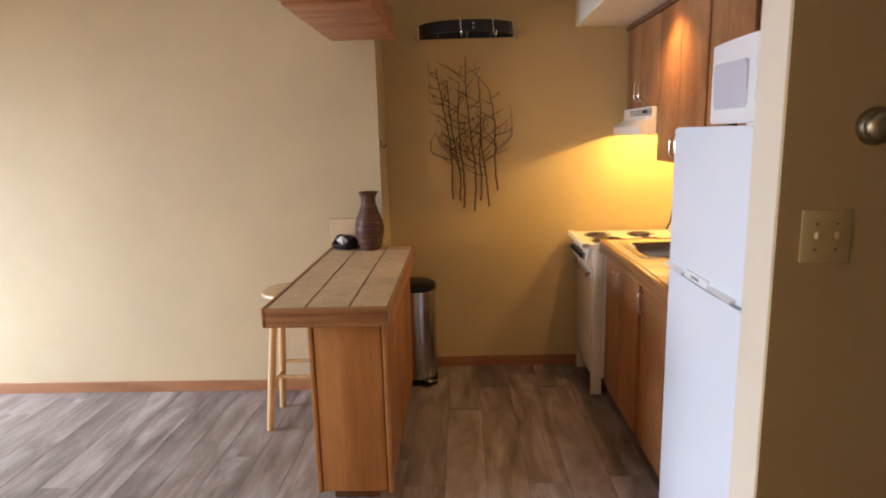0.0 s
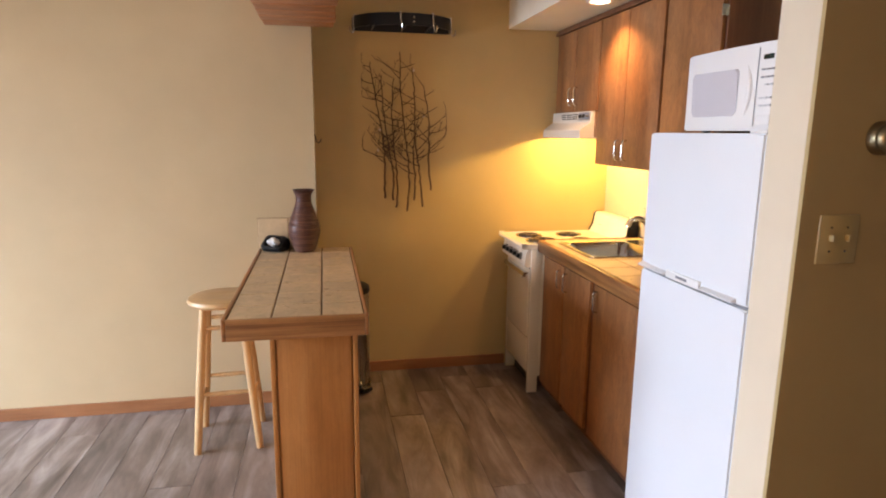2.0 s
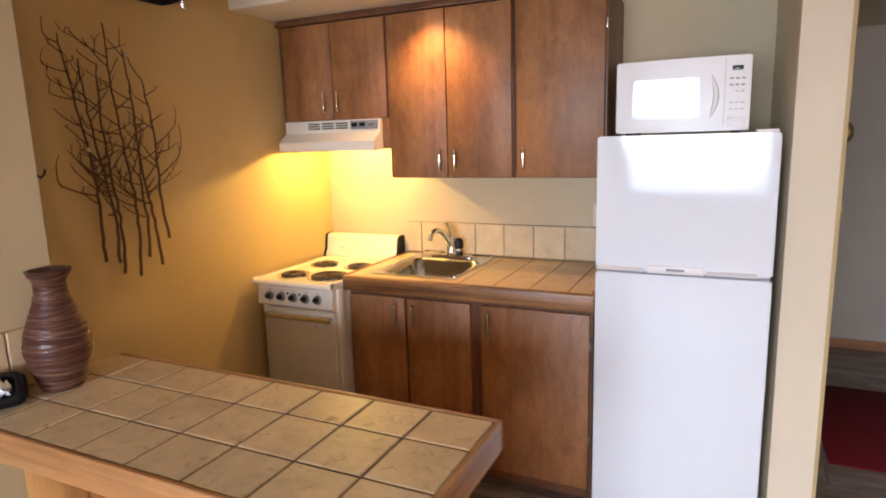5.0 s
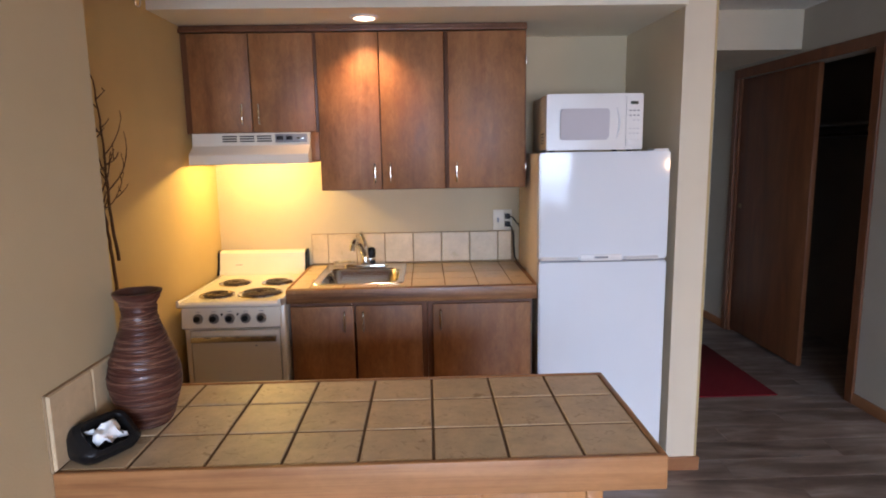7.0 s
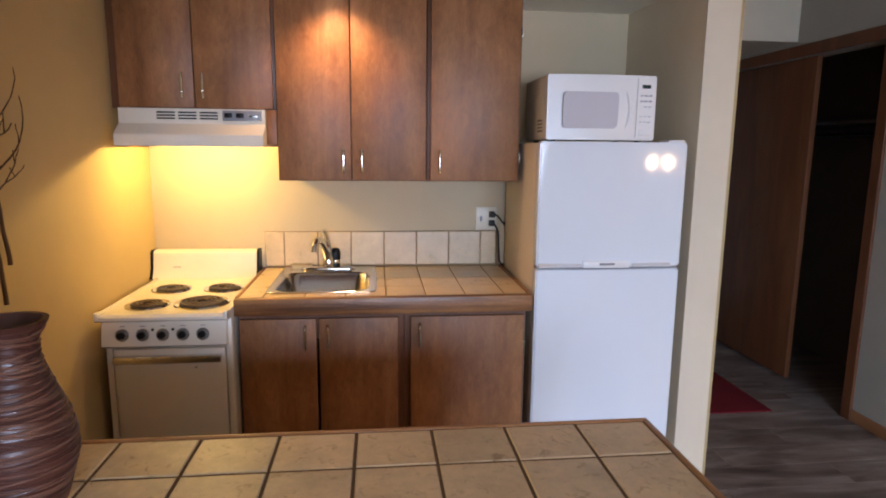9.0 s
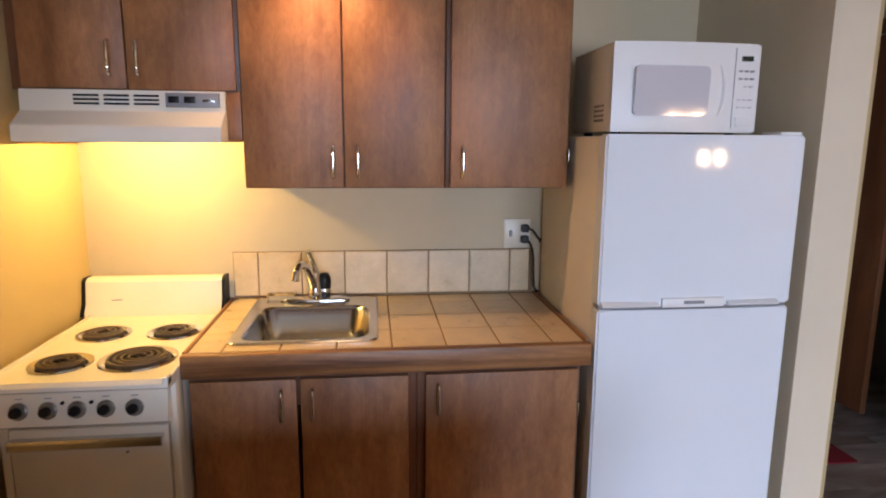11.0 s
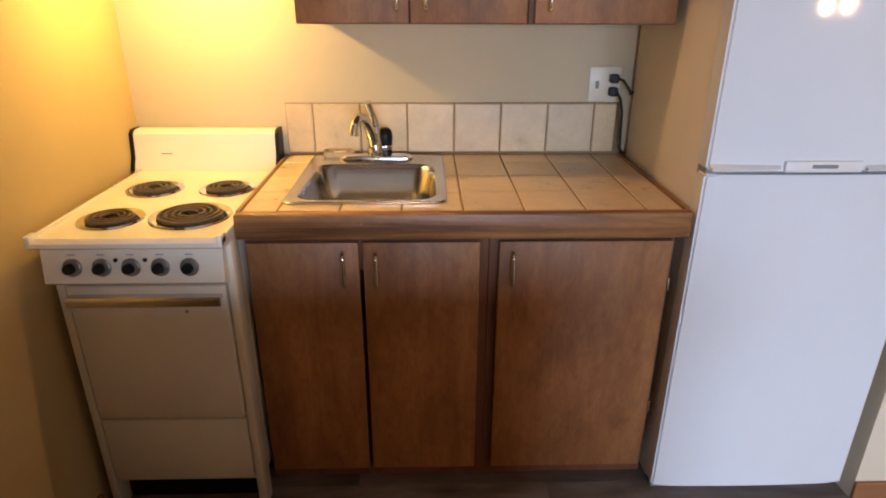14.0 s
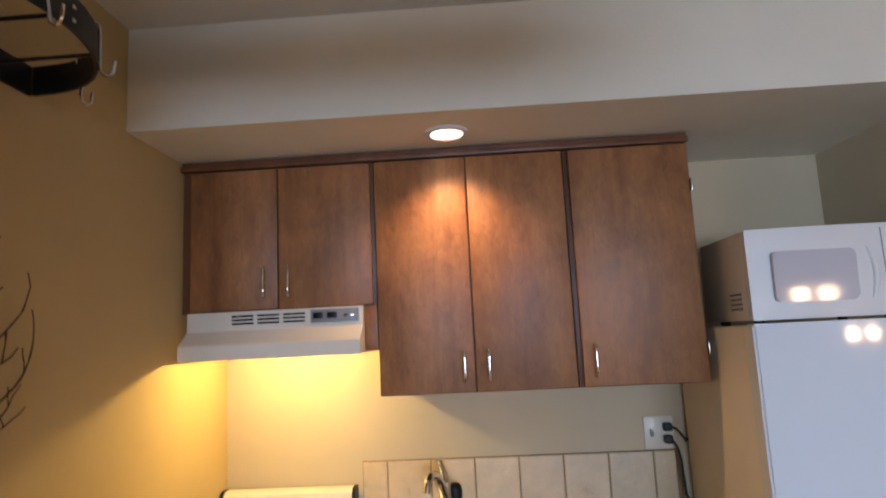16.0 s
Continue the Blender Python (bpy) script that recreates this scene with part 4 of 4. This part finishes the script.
def tissue_box():
    t = thing("tissue_box", "black rounded tissue box with a white tissue", "tissue box", (0.455, -2.035, BZ))
    m = Matrix.Translation((0.412, -2.064, BZ)) @ Matrix.Rotation(radians(60), 4, "Z")
    bm = bmesh.new()
    rings = []
    def lean(p, k):
        q = Matrix.Rotation(radians(38) * k, 4, "X") @ (Vector(p) - Vector((0, 0.03, 0.03))) + Vector((0, 0.03, 0.03))
        return m @ q
    for k, z, tilt in ((0.86, 0.001, 0), (1.0, 0.012, 0), (1.04, 0.036, 0.3), (1.02, 0.060, 0.7), (0.92, 0.078, 1), (0.72, 0.083, 1), (0.64, 0.076, 1), (0.60, 0.055, 1)):
        rings.append([bm.verts.new(lean((u * k, v * k, z), tilt)) for u, v in rounded(0.066, 0.050, 0.026)])
    n = len(rings[0])
    for a, b in zip(rings, rings[1:]):
        for i in range(n):
            bm.faces.new((a[i], a[(i + 1) % n], b[(i + 1) % n], b[i]))
    bm.faces.new(rings[-1])
    bm.faces.new(list(reversed(rings[0])))
    part("box", bm, BLACK, t)
    rnd = random.Random(9)
    bm = bmesh.new()
    grid = {}
    for i in range(9):
        for j in range(9):
            u, v = (i - 4) / 4, (j - 4) / 4
            r = math.hypot(u, v)
            z = 0.088 + 0.040 * max(0, 1 - r) + 0.010 * math.sin(5 * u + 2 * v) * (0.4 + r) + rnd.uniform(-0.003, 0.003)
            grid[i, j] = bm.verts.new(lean((0.030 * u + 0.006 * math.sin(4 * v), 0.021 * v + 0.005 * math.sin(5 * u), z - 0.014), 1))
    for i in range(8):
        for j in range(8):
            bm.faces.new((grid[i, j], grid[i + 1, j], grid[i + 1, j + 1], grid[i, j + 1]))
    ob = part("tissue", bm, TISSUE, t, "crumpled white tissue")
    mod = ob.modifiers.new("solid", "SOLIDIFY")
    mod.thickness = 0.0008


tissue_box()


def bar_stool(cx, cy):
    s = thing("bar_stool", "pale beech bar stool with a round seat", "stool", (cx, cy, 0))
    part("seat", add_lathe(bmesh.new(), [(0.0, 0.700), (0.150, 0.700), (0.160, 0.706), (0.164, 0.716), (0.160, 0.727), (0.150, 0.732), (0.06, 0.730), (0.0, 0.729)], (cx, cy, 0), 44), WOOD_STOOL_SEAT, s)
    top, foot = 0.098, 0.152
    a0 = radians(45 + 3)
    def leg_at(k, z):
        r = foot * 1.32 + (top * 1.2 - foot * 1.32) * z / 0.70
        a = a0 + math.pi / 2 * k
        return Vector((cx + r * math.cos(a), cy + r * math.sin(a), z))
    for k in range(4):
        pts = [leg_at(k, z) for z in (0.0, 0.02, 0.35, 0.55, 0.702)]
        part("leg", tube(pts, [0.0155, 0.0172, 0.0200, 0.0190, 0.0165], 14), WOOD_STOOL, s)
    for k in range(4):
        for z in ((0.225, 0.545) if k % 2 == 0 else (0.285, 0.600)):
            a, b = leg_at(k, z), leg_at((k + 1) % 4, z)
            part("rung", tube([a, a.lerp(b, 0.25), a.lerp(b, 0.5), a.lerp(b, 0.75), b], [0.0075, 0.0105, 0.0115, 0.0105, 0.0075], 10), WOOD_STOOL, s)


bar_stool(0.728, -2.290)


def trash_can():
    t = thing("trash_can", "brushed steel pedal bin with a black lid", "trash can", (0.20, -1.655, 0))
    c = (0.205, -1.685, 0)
    part("body", add_lathe(bmesh.new(), [(0.122, 0.034), (0.123, 0.04), (0.123, 0.585), (0.121, 0.592)], c, 44), STEEL_Z, t)
    part("base_ring", add_lathe(bmesh.new(), [(0.122, 0.0), (0.128, 0.004), (0.128, 0.034), (0.122, 0.038)], c, 44), BLACK, t, "black plastic base ring")
    part("lid", add_lathe(bmesh.new(), [(0.127, 0.588), (0.129, 0.600), (0.124, 0.620), (0.10, 0.634), (0.05, 0.641), (0, 0.642)], c, 44), BLACK, t, "domed black plastic lid")
    a = radians(35)
    d = Vector((math.cos(a), math.sin(a), 0))
    p = Vector(c) + d * 0.115
    m = Matrix.Translation(p + Vector((0, 0, 0.026))) @ Matrix.Rotation(a, 4, "Z")
    part("pedal", box(0.0, 0.062, -0.035, 0.035, -0.012, 0.010, bevel=0.006, m=m), BLACK, t, "black foot pedal")
    part("pedal_plate", box(0.020, 0.060, -0.024, 0.024, 0.0095, 0.0125, bevel=0.001, m=m), NICKEL, t)


trash_can()


def branch_art():
    """Seven metal stems standing off the side wall, with crooked side twigs."""
    art = thing("branch_wall_art", "dark metal branch wall sculpture with small pale buds", "wall art", (0.02, -1.3, 1.05))
    rnd = random.Random(35)
    lo_y, hi_y = -1.575, -1.075

    def twig(bm, tips, p, d, length, r, depth):
        steps = max(3, int(length / 0.028))
        pts, rad = [p.copy()], [r]
        for i in range(steps):
            d = (d + Vector((rnd.uniform(-0.12, 0.12), rnd.uniform(-0.16, 0.16), rnd.uniform(-0.02, 0.26)))).normalized()
            p = p + d * (length / steps)
            p.x = min(0.052, max(0.012, p.x))
            p.y = min(hi_y, max(lo_y, p.y))
            pts.append(p.copy())
            rad.append(r * (1 - 0.45 * (i + 1) / steps))
            if depth < 2 and i and rnd.random() < 0.48:
                nd = (d + Vector((rnd.uniform(-0.3, 0.3), rnd.choice((-1, 1)) * rnd.uniform(0.5, 1.1), rnd.uniform(-0.1, 0.5)))).normalized()
                twig(bm, tips, p.copy(), nd, length * rnd.uniform(0.35, 0.6), r * 0.72, depth + 1)
        add_tube(bm, pts, [max(v, 0.0013) for v in rad], 5)
        tips.append(p.copy())

    stems = [(-1.445, 1.112, 0.79, -0.085), (-1.398, 1.100, 0.73, -0.070), (-1.377, 1.055, 0.76, -0.020), (-1.306, 1.032, 0.93, -0.050),
             (-1.270, 1.100, 0.50, 0.020), (-1.219, 1.060, 0.82, -0.060), (-1.163, 1.158, 0.62, -0.045)]
    for k, (y, z, length, lean) in enumerate(stems):
        bm, tips = bmesh.new(), []
        x0, ph = rnd.uniform(0.022, 0.036), rnd.uniform(0, 6.28)
        n = int(length / 0.03)
        pts, rad = [], []
        for i in range(n + 1):
            f = i / n
            p = Vector((x0 + 0.008 * math.sin(3 * f + ph), y + lean * f ** 1.4 + 0.010 * math.sin(7 * f + ph) - 0.010 * math.sin(ph) + rnd.uniform(-0.004, 0.004), z + length * f))
            pts.append(p)
            rad.append(0.0062 * (1 - 0.62 * f))
            if i > 0.26 * n and rnd.random() < 0.92 - 0.55 * f:
                side = rnd.choice((-1, 1)) if 0 < k < 6 else (-1 if k == 0 else 1) * rnd.choice((1, 1, -1))
                d = Vector((rnd.uniform(-0.3, 0.3), side * rnd.uniform(0.7, 1.4), rnd.uniform(0.0, 0.9))).normalized()
                twig(bm, tips, p.copy(), d, rnd.uniform(0.07, 0.19) * (1 - 0.35 * f), 0.0036 * (1 - 0.35 * f), 0)
        add_tube(bm, pts, rad, 7)
        st = part("stem", bm, TWIG, art)
        for q in rnd.sample(tips, 1) if k in (0, 1, 3, 6) and tips else ():
            part("bud", add_lathe(bmesh.new(), [(0.0, -0.009), (0.006, -0.005), (0.007, 0.003), (0.0, 0.012)], q, 10), TWIG_TIP, st, "pale glass bud")
    for y, z in ((-1.395, 1.28), (-1.395, 1.58), (-1.237, 1.31), (-1.237, 1.61)):
        part("wall_bracket", tube([(0.0, y, z), (0.038, y, z)], 0.003, 6), TWIG, art)


branch_art()


def pot_rack():
    """Half-moon iron rack on the side wall with hanging S-hooks."""
    p = thing("pot_rack", "black iron half-moon pot rack with chrome hooks", "pot rack", (0.0, -1.31, 2.07))
    y0, y1, z0, z1 = -1.622, -1.058, 2.074, 2.138
    def band(pts, name):
        bm = bmesh.new()
        n = len(pts)
        rows_ = []
        for i, q in enumerate(pts):
            a, b = Vector(pts[max(0, i - 1)]), Vector(pts[min(n - 1, i + 1)])
            d = (b - a).normalized()
            s = Vector((-d.y, d.x)) * 0.003
            q = Vector(q)
            rows_.append([bm.verts.new((*(q + s), z0)), bm.verts.new((*(q + s), z1)), bm.verts.new((*(q - s), z1)), bm.verts.new((*(q - s), z0))])
        for a, b in zip(rows_, rows_[1:]):
            for k in range(4):
                bm.faces.new((a[k], a[(k + 1) % 4], b[(k + 1) % 4], b[k]))
        bm.faces.new(rows_[0])
        bm.faces.new(list(reversed(rows_[-1])))
        part(name, bm, BLACK_IRON, p)
    n = 24
    mid = (y0 + y1) / 2
    arc = [(0.012 + 0.255 * math.sin(math.pi * i / n) ** 0.8, mid + (y1 - y0) / 2 * -math.cos(math.pi * i / n)) for i in range(n + 1)]
    band([(x, y) for x, y in arc], "bowed_band")
    band([(0.006, y0), (0.006, y1)], "back_band")
    for t in (0.30, 0.5, 0.70):
        i = int(n * t)
        part("cross_bar", tube([(0.008, arc[i][1], z0 + 0.008), (arc[i][0], arc[i][1], z0 + 0.008)], 0.004, 8), BLACK_IRON, p)
    for x, y in arc[13:14]:
        for z in (z0 + 0.018, z0 + 0.042):
            part("rivet", add_lathe(bmesh.new(), [(0.005, 0), (0.005, 0.002), (0.003, 0.004), (0, 0.0045)], (x + 0.002, y, z), 10, Matrix.Rotation(radians(90), 4, "Y")), NICKEL, p)
    for i in (2, 11, 16, 21):
        x, y = arc[i]
        hook = thing("pot_hook", "chrome S-hook hanging on the iron rack", "hook", (x, y, z1), "pot hooks")
        out = Vector((max(0.25, math.sin(math.pi * i / n)), -math.cos(math.pi * i / n), 0)).normalized()
        side_ = Vector((-out.y, out.x, 0))
        c0 = Vector((x, y, 0))
        def at(d, z, e=0.0):
            return c0 + out * d + side_ * e + Vector((0, 0, z))
        pts = [at(-0.0075, z1 - 0.014), at(-0.0075, z1 - 0.002)]
        for k in range(1, 6):
            a = math.pi * k / 6
            pts.append(at(-0.0075 * math.cos(a), z1 + 0.007 * math.sin(a)))
        pts += [at(0.0075, z1 - 0.006), at(0.0080, z0 + 0.030), at(0.0080, z0 + 0.012, 0.004), at(0.0080, z0 - 0.008, 0.008)]
        for k in range(1, 7):
            a = math.pi * k / 7
            pts.append(at(0.020 - 0.012 * math.cos(a), z0 - 0.012 - 0.016 * math.sin(a), 0.008))
        pts.append(at(0.034, z0 + 0.004, 0.008))
        part("wire", tube(pts, 0.0032, 8), CHROME, hook)


pot_rack()


def slat_canopy():
    c = thing("slatted_canopy", "reddish wooden slatted canopy hanging above the bar", "canopy", (0.87, -1.9, 2.03))
    x, k, xe = 1.352, 0, 1.392
    while x - 0.119 > WLX:
        e = 0.004 * (k % 3)
        part("slat", box(x - 0.119, x, -2.074 - e * 0.4, -1.738 + e, 2.020, 2.040, bevel=0.003), WOOD_SLAT, c)
        x -= 0.135
        k += 1
    for y in (-2.070, -1.758):
        part("side_board", box(WLX + 0.001, xe - 0.021, y, y + 0.016, 2.0405, 2.190, bevel=0.003), WOOD_SLAT, c, "reddish wooden side board")
    part("top_board", box(WLX + 0.001, xe - 0.021, -2.053, -1.759, 2.172, 2.190), WOOD_SLAT, c)
    part("end_board", box(xe - 0.020, xe, -2.076, -1.736, 2.028, 2.196, bevel=0.004), WOOD_BAR, c, "honey coloured end board")
    for px in (0.45, 1.30):
        for y in (-2.04, -1.77):
            part("hanger", tube([(px, y, 2.190), (px, y, CEIL)], 0.005, 8), BLACK_IRON, c)


slat_canopy()
hk = thing("wall_hook", "small black iron hook on the wall corner", "hook", (0.2, JOG, 1.45))
part("hook", tube([(0.335, JOG + 0.002, 1.49), (0.335, JOG + 0.008, 1.475), (0.335, JOG + 0.010, 1.455), (0.335, JOG + 0.022, 1.445), (0.335, JOG + 0.034, 1.455), (0.335, JOG + 0.036, 1.468)], 0.0032, 8), BLACK_IRON, hk)

# ---------------------------------------------------------------- wing wall fittings
sw = thing("light_switch", "almond double toggle light switch plate", "light switch", (PRX, -0.549, 1.255))
pl = part("plate", box(PRX, PRX + 0.006, -0.606, -0.492, 1.194, 1.318, bevel=0.003), ALMOND, sw)
for y in (-0.572, -0.526):
    part("toggle", box(PRX + 0.005, PRX + 0.019, y - 0.0045, y + 0.0045, 1.252, 1.268, bevel=0.002), ALMOND, pl)
    for z in (1.226, 1.286):
        part("screw", add_lathe(bmesh.new(), [(0.003, 0), (0.003, 0.0015), (0, 0.002)], (PRX + 0.0055, y, z), 10, Matrix.Rotation(radians(90), 4, "Y")), NICKEL, pl)
th = thing("thermostat", "round antique bronze thermostat dial on the wall", "thermostat", (PRX, -0.462, 1.505))
turn = Matrix.Rotation(radians(90), 4, "Y")
part("base_ring", add_lathe(bmesh.new(), [(0.042, 0.0), (0.042, 0.012), (0.038, 0.022), (0.034, 0.024)], (PRX, -0.462, 1.505), 36, turn), BRONZE, th)
part("dial", add_lathe(bmesh.new(), [(0.034, 0.020), (0.033, 0.030), (0.028, 0.038), (0.018, 0.043), (0.0, 0.045)], (PRX, -0.462, 1.505), 36, turn), BRONZE, th, "domed bronze dial")
ap = thing("access_panel", "golden tan painted flush metal panel door with a small latch", "access panel", (PRX, -0.14, 1.20))
part("frame", box(PRX, PRX + 0.005, -0.325, 0.045, 1.19, 1.61, bevel=0.002), PAINT_GOLD_SHADED, ap)
leaf = part("door", box(PRX + 0.005, PRX + 0.011, -0.312, 0.032, 1.203, 1.597, bevel=0.002), PAINT_GOLD_SHADED, ap)
part("latch", add_lathe(bmesh.new(), [(0.008, 0), (0.008, 0.004), (0.004, 0.006), (0, 0.006)], (PRX + 0.011, -0.296, 1.243), 14, turn), NICKEL, leaf, "small round metal latch")


def wall_rack():
    r = thing("wall_rack", "black iron wall rack holding bright chrome wire loops", "rack", (PRX, -0.29, 1.82))
    out = [(-0.455, 2.09), (-0.455, 1.90), (-0.385, 1.83), (-0.13, 1.82), (-0.13, 2.09)]
    part("plate", add_prism(bmesh.new(), out, "x", PRX, PRX + 0.012), BLACK_IRON, r, smooth=False)
    for a, b in zip(out, out[1:] + out[:1]):
        part("rim", tube([(PRX + 0.018, a[0], a[1]), (PRX + 0.018, b[0], b[1])], 0.009, 8), BLACK_IRON, r)
    for y, z in ((-0.405, 2.00), (-0.335, 1.92), (-0.265, 1.98), (-0.195, 1.91)):
        part("peg", tube([(PRX + 0.010, y, z + 0.046), (PRX + 0.048, y, z + 0.046), (PRX + 0.053, y, z + 0.056)], 0.004, 8), BLACK_IRON, r)
        ring = [(PRX + 0.036 + 0.010 * math.cos(k * math.pi / 12), y + 0.030 * math.sin(k * math.pi / 12), z + 0.044 * math.cos(k * math.pi / 12)) for k in range(24)]
        part("wire_loop", tube(ring, 0.0042, 8, closed=True), CHROME, r, "bright chrome wire loop")


wall_rack()

# door on the hall side of the wing wall
for y0, y1 in ((0.36, 0.42), (1.16, 1.22)):
    shell("trim", box(PRX, PRX + 0.016, y0, y1, 0, 2.04, bevel=0.003), WOOD_CASING, "reddish-orange stained wooden door casing", "trim")
shell("trim", box(PRX, PRX + 0.016, 0.36, 1.22, 2.04, 2.10, bevel=0.003), WOOD_CASING, "reddish-orange stained wooden door head casing", "trim")
hd = thing("door_1", "dark stained flat wooden hall door, closed", "door", (PRX, 0.79, 0))
hd["kind"] = "structure"
part("panel", box(PRX - 0.0118, PRX - 0.003, 0.423, 1.157, 0.008, 2.037, bevel=0.001), WOOD_CLOSET, hd)
part("door_knob", add_lathe(bmesh.new(), [(0.026, 0), (0.026, 0.005), (0.010, 0.012), (0.012, 0.03), (0.026, 0.042), (0.022, 0.058), (0, 0.062)], (PRX - 0.003, 0.50, 0.95), 24, turn), BRONZE, hd, "round bronze knob")

# two-bulb lamp in the living room behind the walk
fl = thing("floor_lamp", "floor lamp with two bare glowing globe bulbs", "floor lamp", (4.365, -4.75, 0))
part("base", add_lathe(bmesh.new(), [(0.14, 0), (0.14, 0.012), (0.03, 0.03), (0.012, 0.05)], (4.365, -4.75, 0), 32), BRONZE, fl)
part("pole", tube([(4.365, -4.75, 0.03), (4.365, -4.75, 1.22)], 0.011, 12), BRONZE, fl)
part("arm", tube([(4.235, -4.75, 1.28), (4.255, -4.75, 1.22), (4.475, -4.75, 1.22), (4.495, -4.75, 1.28)], 0.009, 10), BRONZE, fl)
for x in (4.235, 4.495):
    b = part("bulb", add_lathe(bmesh.new(), [(0.0, -0.05), (0.028, -0.042), (0.048, 0.0), (0.035, 0.036), (0.0, 0.05)], (x, -4.75, 1.36), 24), BULB, fl, "glowing globe bulb")
    b.visible_shadow = False
    part("socket", add_lathe(bmesh.new(), [(0.02, 1.27), (0.02, 1.315)], (x, -4.75, 0), 14), BRONZE, fl)

# ---------------------------------------------------------------- floor planks
PLANKS = {}
rnd = random.Random(3)
W = 0.182
y = -6.4
while y < 1.98:
    x = -rnd.uniform(0.0, 1.2)
    while x < 5.2:
        a, b = max(x, 2.3 if y > 0.1 else 0.0), min(x + 1.22, 4.32 if y > -0.9 else 5.2)
        if b - a > 0.03:
            key = round(b - a, 2)
            if key not in PLANKS:
                bm = bmesh.new()
                add_box(bm, 0.0007, b - a - 0.0007, 0.0007, W - 0.0007, -0.004, 0.0)
                top = [e for e in bm.edges if all(v.co.z > -0.001 for v in e.verts)]
                bmesh.ops.bevel(bm, geom=top, offset=0.0008, segments=1, affect="EDGES")
                PLANKS[key] = mesh_of("plank", bm, FLOOR)
            p = new("plank", PLANKS[key])
            p.parent = floor_ob
            p.location = (a, y, 0.0)
        x += 1.22
    y += W
